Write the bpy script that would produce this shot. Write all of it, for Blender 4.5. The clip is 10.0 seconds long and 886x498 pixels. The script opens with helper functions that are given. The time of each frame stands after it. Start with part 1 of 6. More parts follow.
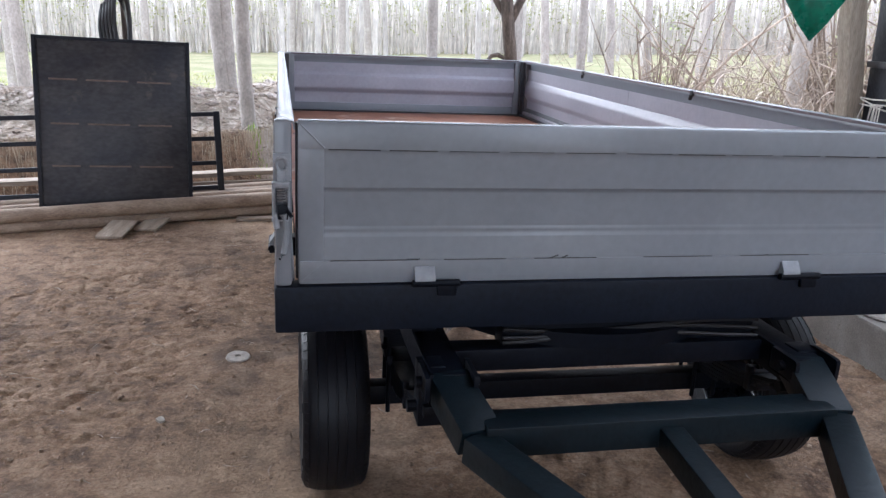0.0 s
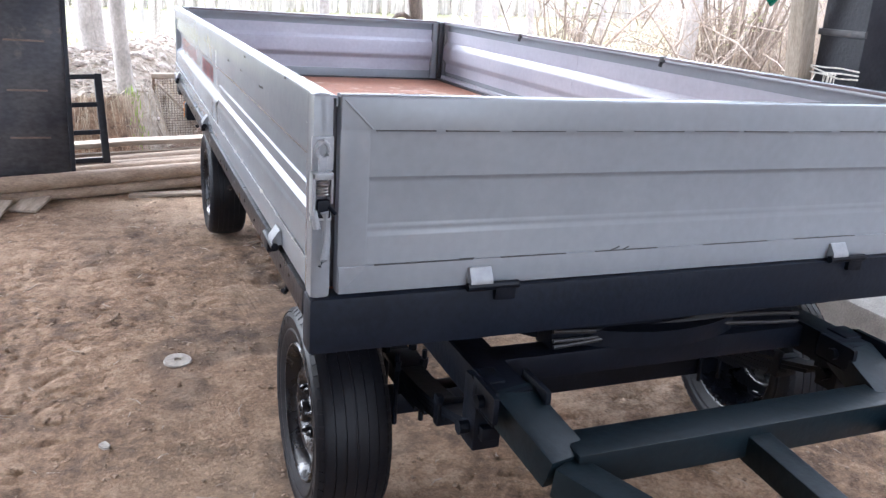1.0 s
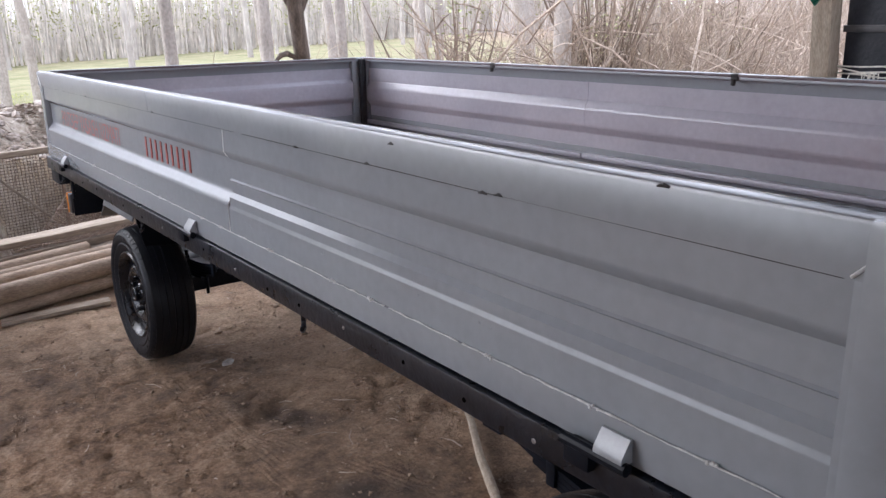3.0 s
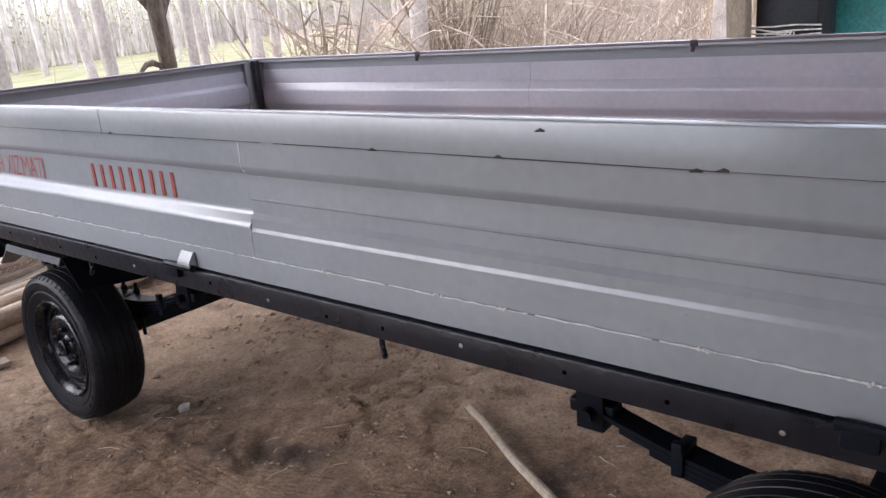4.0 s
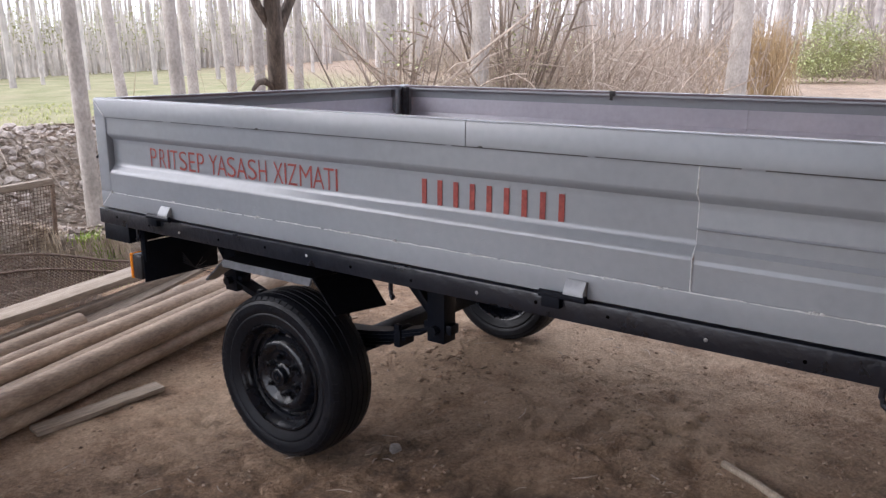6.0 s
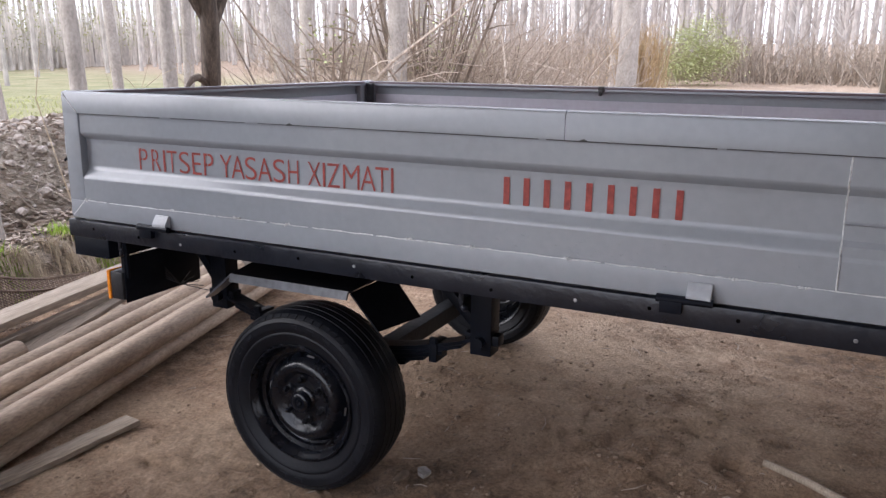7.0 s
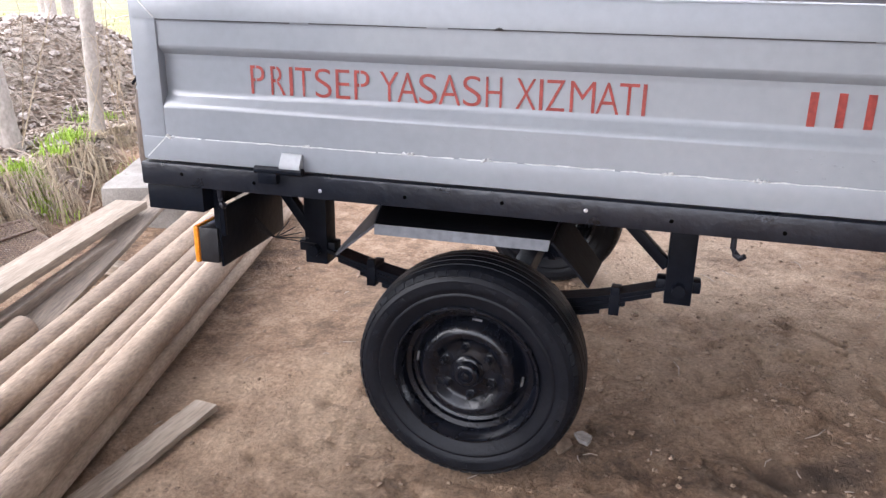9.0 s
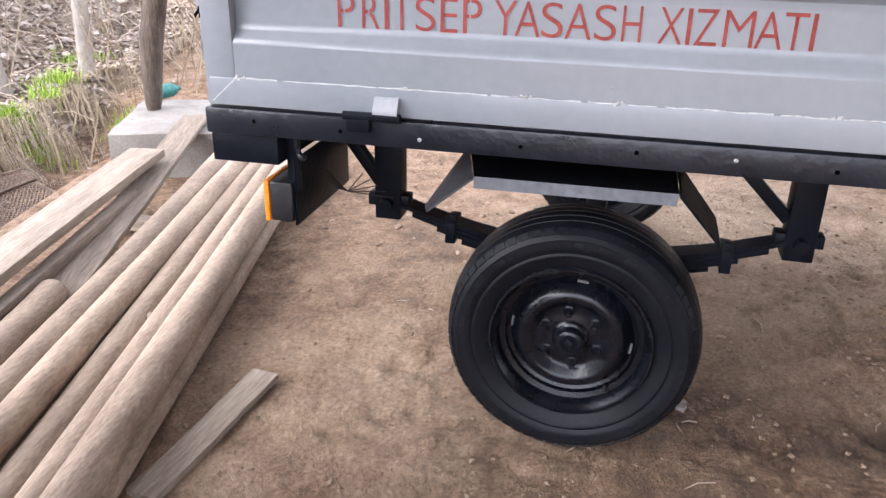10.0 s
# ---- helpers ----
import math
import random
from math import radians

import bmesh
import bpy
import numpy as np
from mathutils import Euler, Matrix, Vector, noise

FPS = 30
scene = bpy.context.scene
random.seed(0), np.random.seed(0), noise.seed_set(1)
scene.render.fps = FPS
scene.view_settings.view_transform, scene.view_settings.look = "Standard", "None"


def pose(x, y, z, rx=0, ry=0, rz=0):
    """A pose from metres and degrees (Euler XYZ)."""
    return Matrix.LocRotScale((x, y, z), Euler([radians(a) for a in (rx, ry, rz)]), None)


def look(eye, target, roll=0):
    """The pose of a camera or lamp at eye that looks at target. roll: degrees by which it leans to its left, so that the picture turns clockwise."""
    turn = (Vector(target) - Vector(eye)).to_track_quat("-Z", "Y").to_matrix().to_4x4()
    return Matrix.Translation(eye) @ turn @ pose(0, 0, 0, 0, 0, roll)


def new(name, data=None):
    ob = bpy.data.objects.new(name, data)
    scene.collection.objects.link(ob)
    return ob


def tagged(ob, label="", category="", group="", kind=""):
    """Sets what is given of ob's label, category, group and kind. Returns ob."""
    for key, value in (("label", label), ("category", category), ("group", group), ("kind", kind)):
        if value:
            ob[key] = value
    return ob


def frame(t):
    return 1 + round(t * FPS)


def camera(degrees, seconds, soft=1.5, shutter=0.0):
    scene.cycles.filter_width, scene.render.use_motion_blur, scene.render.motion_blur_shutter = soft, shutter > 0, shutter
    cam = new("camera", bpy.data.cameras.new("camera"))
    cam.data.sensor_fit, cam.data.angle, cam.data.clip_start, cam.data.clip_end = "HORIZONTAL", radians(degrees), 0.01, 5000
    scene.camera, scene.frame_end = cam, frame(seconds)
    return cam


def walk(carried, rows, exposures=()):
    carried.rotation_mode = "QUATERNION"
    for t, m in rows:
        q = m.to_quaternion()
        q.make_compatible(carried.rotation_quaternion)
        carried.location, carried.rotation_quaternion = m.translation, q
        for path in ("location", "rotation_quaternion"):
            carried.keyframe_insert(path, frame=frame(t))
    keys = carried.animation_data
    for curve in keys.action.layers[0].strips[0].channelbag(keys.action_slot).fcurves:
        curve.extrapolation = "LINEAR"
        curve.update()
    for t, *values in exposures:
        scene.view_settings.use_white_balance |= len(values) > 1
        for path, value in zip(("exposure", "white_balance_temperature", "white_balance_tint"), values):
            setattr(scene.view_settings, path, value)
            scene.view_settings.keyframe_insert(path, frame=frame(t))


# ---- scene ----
cam = camera(58.4, 10.0, soft=1.4)
PATH = [
    (0, (-0.04, 0.004, 1.528), (0.345, 1.887, 0.974), 1.2),
    (0.5, (-0.27, 0.235, 1.52), (0.249, 2.084, 0.96), 2.0),
    (1, (-0.402, 0.449, 1.502), (0.317, 2.204, 0.868), 2.7),
    (1.5, (-0.446, 0.84, 1.467), (0.305, 2.57, 0.801), 1.3),
    (2, (-0.519, 1.081, 1.532), (0.333, 2.791, 0.941), 0.8),
    (2.5, (-0.726, 1.385, 1.5), (0.206, 3.06, 0.93), 0.2),
    (3, (-0.874, 1.665, 1.507), (0.268, 3.203, 0.93), -2.1),
    (4.3, (-1.33, 2.333, 1.504), (0.145, 3.535, 0.887), -5.5),
    (4.5, (-1.448, 2.41, 1.528), (0.036, 3.601, 0.914), -4.7),
    (5, (-1.595, 2.587, 1.505), (-0.1, 3.773, 0.905), -0.3),
    (5.5, (-1.676, 2.92, 1.479), (-0.154, 4.113, 0.968), -0.9),
    (5.7, (-1.71, 3.046, 1.495), (-0.182, 4.229, 0.98), -1.1),
    (6.8, (-1.906, 3.686, 1.455), (-0.184, 4.577, 0.965), 0.8),
    (7, (-1.883, 3.812, 1.447), (-0.146, 4.664, 0.939), 0.0),
    (7.5, (-1.779, 4.106, 1.462), (-0.034, 4.935, 0.944), -0.7),
    (8, (-1.815, 4.408, 1.429), (-0.068, 5.22, 0.893), -0.1),
    (8.5, (-1.863, 4.671, 1.424), (-0.069, 5.268, 0.772), 1.1),
    (9, (-1.783, 4.823, 1.378), (0.018, 5.332, 0.672), 0.4),
    (9.5, (-1.684, 4.989, 1.357), (0.115, 5.469, 0.629), 0.0),
    (10, (-1.652, 5.181, 1.326), (0.112, 5.609, 0.486), 0.6),
]
EXPOSURES = [(0.0, 1.66, 5750, 11), (0.5, 1.90, 5750, 11), (1.0, 2.52, 5750, 11), (1.5, 2.75, 5900, 12), (2.0, 1.76, 6100, 15), (2.5, 1.33, 6150, 15), (3.0, 1.48, 6050, 15)]
EXPOSURES += [(t, stops, 6200, 16) for t, stops in ((4.5, 1.68), (5.0, 1.42), (5.5, 1.18), (7.0, 1.15), (7.5, 1.26), (8.0, 1.22), (8.5, 1.66), (9.0, 1.98), (10.0, 2.05))]
walk(cam, [(t, look(eye, target, roll)) for t, eye, target, roll in PATH], EXPOSURES)

# world: a bright overcast sky
world = bpy.data.worlds.new("overcast_sky")
scene.world = world
world.use_nodes = True
wn = world.node_tree.nodes
wl = world.node_tree.links
sky = wn.new("ShaderNodeTexSky")
sky.sky_type = "NISHITA"
sky.sun_disc = False
sky.sun_elevation, sky.sun_rotation = radians(32), radians(-43)
sky.air_density, sky.dust_density, sky.ozone_density = 1.0, 1.5, 1.0
veil = wn.new("ShaderNodeHueSaturation")
veil.inputs["Saturation"].default_value = 0.22
wl.new(sky.outputs[0], veil.inputs["Color"])
cloud = wn.new("ShaderNodeMix")
cloud.data_type = "RGBA"
cloud.inputs["Factor"].default_value = 0.65
cloud.inputs["B"].default_value = (8.6, 9.0, 9.9, 1)
wl.new(veil.outputs[0], cloud.inputs["A"])
wl.new(cloud.outputs["Result"], wn["Background"].inputs["Color"])
wn["Background"].inputs["Strength"].default_value = 0.15

sun_data = bpy.data.lights.new("sun", "SUN")
sun_data.energy, sun_data.angle, sun_data.color = 1.3, radians(50), (1.0, 0.97, 0.93)
sun = new("sun", sun_data)
sun.matrix_world = look((-6.0, 6.5, 5.6), (0, 0, 0))


# ---- materials ----
def mat(name, a, b, scale=4.0, rough=0.6, metal=0.0, fine=60.0, fine_amount=0.25, bump=0.2, stretch=(1, 1, 1), spots=None, rough_var=0.12, island=0.0, spec=0.5):
    """Two-tone surface: broad blotches from a to b, fine grain over them, relief, optional spots (colour, scale, threshold)."""
    m = bpy.data.materials.new(name)
    m.use_nodes = True
    n, l = m.node_tree.nodes, m.node_tree.links
    p = n["Principled BSDF"]
    co = n.new("ShaderNodeTexCoord")
    mp = n.new("ShaderNodeMapping")
    mp.inputs["Scale"].default_value = stretch
    l.new(co.outputs["Object"], mp.inputs["Vector"])
    big = n.new("ShaderNodeTexNoise")
    big.inputs["Scale"].default_value, big.inputs["Detail"].default_value, big.inputs["Roughness"].default_value = scale, 5, 0.6
    l.new(mp.outputs[0], big.inputs["Vector"])
    ramp = n.new("ShaderNodeValToRGB")
    ramp.color_ramp.elements[0].position, ramp.color_ramp.elements[1].position = 0.33, 0.68
    ramp.color_ramp.elements[0].color, ramp.color_ramp.elements[1].color = (*a, 1), (*b, 1)
    l.new(big.outputs["Fac"], ramp.inputs["Fac"])
    small = n.new("ShaderNodeTexNoise")
    small.inputs["Scale"].default_value, small.inputs["Detail"].default_value = fine, 4
    l.new(mp.outputs[0], small.inputs["Vector"])
    span = n.new("ShaderNodeMapRange")
    span.inputs["To Min"].default_value, span.inputs["To Max"].default_value = 1 - fine_amount, 1 + fine_amount
    span.inputs["From Min"].default_value, span.inputs["From Max"].default_value = 0.3, 0.7
    l.new(small.outputs["Fac"], span.inputs["Value"])
    mul = n.new("ShaderNodeMix")
    mul.data_type, mul.blend_type = "RGBA", "MULTIPLY"
    mul.inputs["Factor"].default_value = 1
    l.new(ramp.outputs[0], mul.inputs["A"])
    l.new(span.outputs[0], mul.inputs["B"])
    out = mul.outputs["Result"]
    if island:
        geo = n.new("ShaderNodeNewGeometry")
        info = n.new("ShaderNodeObjectInfo")
        add = n.new("ShaderNodeMath")
        add.operation = "ADD"
        l.new(geo.outputs["Random Per Island"], add.inputs[0])
        l.new(info.outputs["Random"], add.inputs[1])
        vary = n.new("ShaderNodeMapRange")
        vary.inputs["From Max"].default_value = 2
        vary.inputs["To Min"].default_value, vary.inputs["To Max"].default_value = 1 - island, 1 + island
        l.new(add.outputs[0], vary.inputs["Value"])
        m2 = n.new("ShaderNodeMix")
        m2.data_type, m2.blend_type = "RGBA", "MULTIPLY"
        m2.inputs["Factor"].default_value = 1
        l.new(out, m2.inputs["A"])
        l.new(vary.outputs[0], m2.inputs["B"])
        out = m2.outputs["Result"]
    if spots:
        colour, sc, th = spots
        sp = n.new("ShaderNodeTexNoise")
        sp.inputs["Scale"].default_value, sp.inputs["Detail"].default_value, sp.inputs["Roughness"].default_value = sc, 6, 0.7
        l.new(co.outputs["Object"], sp.inputs["Vector"])
        cut = n.new("ShaderNodeMapRange")
        cut.inputs["From Min"].default_value, cut.inputs["From Max"].default_value = th, th + 0.08
        l.new(sp.outputs["Fac"], cut.inputs["Value"])
        m3 = n.new("ShaderNodeMix")
        m3.data_type = "RGBA"
        l.new(cut.outputs[0], m3.inputs["Factor"])
        l.new(out, m3.inputs["A"])
        m3.inputs["B"].default_value = (*colour, 1)
        out = m3.outputs["Result"]
    l.new(out, p.inputs["Base Color"])
    rr = n.new("ShaderNodeMapRange")
    rr.inputs["To Min"].default_value, rr.inputs["To Max"].default_value = max(0.05, rough - rough_var), min(1, rough + rough_var)
    l.new(big.outputs["Fac"], rr.inputs["Value"])
    l.new(rr.outputs[0], p.inputs["Roughness"])
    p.inputs["Metallic"].default_value = metal
    p.inputs["Specular IOR Level"].default_value = spec
    if bump:
        bp = n.new("ShaderNodeBump")
        bp.inputs["Strength"].default_value, bp.inputs["Distance"].default_value = bump, 0.01
        l.new(small.outputs["Fac"], bp.inputs["Height"])
        l.new(bp.outputs[0], p.inputs["Normal"])
    return m


GREY = mat("grey_enamel", (0.212, 0.227, 0.250), (0.250, 0.266, 0.288), 1.4, 0.22, fine=45, fine_amount=0.03, bump=0.015, rough_var=0.04, spots=((0.36, 0.37, 0.38), 30, 0.80))
# Inner board faces get a paler lilac grey, put in to brighten them.
INNER_GREY = mat("lilac_grey_brightened", (0.325, 0.325, 0.375), (0.395, 0.39, 0.44), 2.2, 0.32, fine=45, fine_amount=0.05, bump=0.03, rough_var=0.06, spots=((0.25, 0.235, 0.26), 6, 0.70))
GREY_BRIGHT = mat("bright_grey_enamel", (0.25, 0.265, 0.285), (0.33, 0.345, 0.365), 14, 0.34, fine=60, fine_amount=0.08, bump=0.1)
INNER_EDGE = mat("purple_brown_undercoat", (0.085, 0.06, 0.068), (0.14, 0.105, 0.115), 5, 0.4, fine=40, fine_amount=0.15, bump=0.1)
WELD = mat("painted_weld", (0.36, 0.37, 0.38), (0.55, 0.55, 0.55), 30, 0.45, fine=120, fine_amount=0.2, bump=0.4)
DARK_LINE = mat("open_joint", (0.02, 0.02, 0.022), (0.05, 0.05, 0.05), 30, 0.8)
NAVY = mat("black_blue_enamel", (0.0025, 0.004, 0.008), (0.005, 0.007, 0.012), 5, 0.42, fine=50, fine_amount=0.2, bump=0.12, spec=0.16)
BEAM_NAVY = mat("navy_beam_enamel", (0.004, 0.007, 0.014), (0.007, 0.011, 0.020), 5, 0.5, fine=50, fine_amount=0.2, bump=0.1, spec=0.2)
RAIL_PAINT = mat("black_rail_enamel", (0.005, 0.007, 0.012), (0.010, 0.012, 0.018), 9, 0.30, fine=45, fine_amount=0.25, bump=0.2, spec=0.45)
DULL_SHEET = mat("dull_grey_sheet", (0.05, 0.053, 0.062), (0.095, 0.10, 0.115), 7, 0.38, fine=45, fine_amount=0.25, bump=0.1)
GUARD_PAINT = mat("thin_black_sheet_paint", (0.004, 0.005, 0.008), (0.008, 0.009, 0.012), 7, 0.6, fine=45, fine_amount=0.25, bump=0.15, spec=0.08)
HOLE = mat("dark_bolt_hole", (0.001, 0.001, 0.001), (0.002, 0.002, 0.002), 9, 1.0, spec=0.0, bump=0)
TEAL_BLACK = mat("green_black_enamel", (0.004, 0.009, 0.013), (0.007, 0.014, 0.019), 4, 0.4, fine=50, fine_amount=0.2, bump=0.12, spec=0.22)
PRIMER = mat("red_primer_floor", (0.24, 0.095, 0.055), (0.34, 0.15, 0.09), 3, 0.55, fine=30, fine_amount=0.2, bump=0.1, spots=((0.46, 0.32, 0.235), 4, 0.57))
RED_PAINT = mat("red_stencil_paint", (0.19, 0.02, 0.014), (0.27, 0.040, 0.028), 30, 0.55, fine=90, fine_amount=0.2, bump=0.05)
RUBBER = mat("tyre_rubber", (0.004, 0.005, 0.008), (0.008, 0.009, 0.0125), 9, 0.46, fine=80, fine_amount=0.25, bump=0.12, spots=((0.030, 0.027, 0.025), 12, 0.67), spec=0.22)
RIM_BLACK = mat("black_rim_paint", (0.003, 0.004, 0.007), (0.006, 0.007, 0.011), 12, 0.27, fine=70, fine_amount=0.2, bump=0.06, spec=0.45)
STEEL = mat("bare_steel", (0.35, 0.35, 0.36), (0.55, 0.55, 0.56), 20, 0.4, metal=0.9, fine=100, fine_amount=0.2)
AMBER = mat("amber_lens", (0.75, 0.22, 0.015), (0.85, 0.3, 0.03), 20, 0.2, fine=200, fine_amount=0.2)
SMOKED = mat("dark_lamp_housing", (0.012, 0.012, 0.014), (0.02, 0.02, 0.022), 20, 0.35)
WOOD = mat("peeled_pole_wood", (0.25, 0.18, 0.128), (0.44, 0.34, 0.252), 8, 0.75, fine=80, fine_amount=0.22, bump=0.4, stretch=(0.45, 1.6, 1.6), island=0.25, spots=((0.15, 0.095, 0.068), 20, 0.66))
SAWN_OLD = mat("grey_old_plank", (0.14, 0.108, 0.082), (0.28, 0.222, 0.17), 6, 0.85, fine=50, fine_amount=0.25, bump=0.4, stretch=(0.35, 2.5, 2.5))
SAWN = mat("weathered_sawn_timber", (0.20, 0.155, 0.115), (0.36, 0.295, 0.23), 6, 0.8, fine=50, fine_amount=0.2, bump=0.4, stretch=(0.35, 2.5, 2.5), island=0.25)
POST_WOOD = mat("dark_barked_post_wood", (0.055, 0.040, 0.031), (0.16, 0.122, 0.095), 9, 0.8, fine=50, fine_amount=0.35, bump=0.6, stretch=(4, 4, 0.5))
POST_PALE = mat("pale_planed_post_wood", (0.30, 0.24, 0.18), (0.44, 0.37, 0.29), 7, 0.75, fine=50, fine_amount=0.25, bump=0.4, stretch=(5, 5, 0.4))
IRON = mat("dark_mill_iron", (0.020, 0.021, 0.028), (0.060, 0.056, 0.056), 2.2, 0.42, metal=0.3, fine=25, fine_amount=0.3, bump=0.1, stretch=(1, 1, 1.8), spots=((0.11, 0.090, 0.074), 2.6, 0.60))
WEAR = mat("rubbed_bare_streak", (0.11, 0.078, 0.06), (0.19, 0.14, 0.11), 14, 0.5, metal=0.3, stretch=(1, 1, 5))
BLACK_IRON = mat("black_painted_iron", (0.007, 0.008, 0.013), (0.014, 0.015, 0.021), 10, 0.42, spec=0.3)
RUST = mat("rusty_mesh_wire", (0.10, 0.065, 0.047), (0.20, 0.14, 0.10), 12, 0.85, fine=60, fine_amount=0.3)
CONCRETE = mat("rough_concrete", (0.19, 0.17, 0.15), (0.31, 0.285, 0.255), 5, 0.9, fine=110, fine_amount=0.15, bump=0.4, spots=((0.17, 0.145, 0.12), 5, 0.64))
BARK = mat("pale_poplar_bark", (0.27, 0.24, 0.21), (0.43, 0.385, 0.345), 3, 0.9, fine=30, fine_amount=0.2, bump=0.4, stretch=(1.5, 1.5, 1), spots=((0.12, 0.10, 0.09), 14, 0.66))
# Paler bark for distant stems, with the haze put into the colour.
YOUNG_BARK = mat("hazed_young_bark", (0.46, 0.42, 0.38), (0.66, 0.61, 0.56), 0.6, 0.95, fine=3, fine_amount=0.2, bump=0, island=0.35)
FAR_BARK = mat("hazed_far_bark", (0.34, 0.305, 0.28), (0.52, 0.48, 0.445), 0.6, 0.95, fine=3, fine_amount=0.2, bump=0, island=0.35)
TWIG = mat("dry_twigs", (0.30, 0.235, 0.185), (0.50, 0.42, 0.345), 3, 0.9, fine=40, fine_amount=0.3, bump=0, island=0.4)
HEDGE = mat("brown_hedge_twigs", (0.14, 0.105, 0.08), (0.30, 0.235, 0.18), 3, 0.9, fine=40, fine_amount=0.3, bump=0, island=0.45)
# Lighter than HEDGE: distance haze mixed into the far twig colour.
FAR_HEDGE = mat("hazed_hedge_twigs", (0.22, 0.175, 0.135), (0.42, 0.345, 0.275), 3, 0.9, fine=40, fine_amount=0.3, bump=0, island=0.4)
ORANGE_STALK = mat("orange_dry_stalks", (0.30, 0.20, 0.10), (0.50, 0.37, 0.21), 3, 0.9, fine=40, fine_amount=0.2, bump=0, island=0.35)
STRAW = mat("dry_straw", (0.38, 0.30, 0.20), (0.58, 0.48, 0.35), 3, 0.9, fine=40, fine_amount=0.2, bump=0, island=0.35)
LITTER = mat("dead_leaves", (0.27, 0.21, 0.17), (0.56, 0.47, 0.40), 2, 0.9, fine=30, fine_amount=0.2, bump=0, island=0.45)
GRASS = mat("fresh_grass", (0.24, 0.38, 0.035), (0.37, 0.52, 0.07), 4, 0.7, fine=20, fine_amount=0.2, bump=0, island=0.3)
BUD = mat("yellow_green_spring_leaves", (0.30, 0.34, 0.09), (0.46, 0.46, 0.18), 2, 0.8, fine=20, fine_amount=0.2, bump=0, island=0.3)
BUSH_GREEN = mat("green_bush_leaves", (0.34, 0.39, 0.16), (0.50, 0.51, 0.27), 2, 0.8, fine=20, fine_amount=0.2, bump=0, island=0.3)
CLOD = mat("grey_earth_clods", (0.25, 0.21, 0.178), (0.44, 0.385, 0.34), 5, 0.95, fine=40, fine_amount=0.3, bump=0.5, island=0.3)
CRUMB = mat("earth_crumbs", (0.20, 0.135, 0.09), (0.36, 0.265, 0.19), 5, 0.95, fine=40, fine_amount=0.3, bump=0, island=0.4)
GREEN_BAG = mat("green_plastic_bag", (0.0, 0.12, 0.07), (0.005, 0.20, 0.12), 8, 0.28, fine=25, fine_amount=0.3, bump=0.4)
TEAL = mat("teal_plastic", (0.01, 0.14, 0.13), (0.03, 0.2, 0.18), 6, 0.5)
STRING = mat("frayed_string", (0.55, 0.52, 0.46), (0.7, 0.67, 0.6), 20, 0.9)
PALE_STONE = mat("pale_stone", (0.33, 0.30, 0.265), (0.46, 0.42, 0.38), 12, 0.8, fine=60, fine_amount=0.2, bump=0.3)
RUBBER_BLACK = mat("black_rubber_hose", (0.012, 0.012, 0.014), (0.02, 0.02, 0.022), 10, 0.5)


TRACKS = ((0.04, 4.95, -1.516, 2.2), (0.16, 4.28, -1.231, 1.5), (1.66, 5.3, -1.66, 2.4))


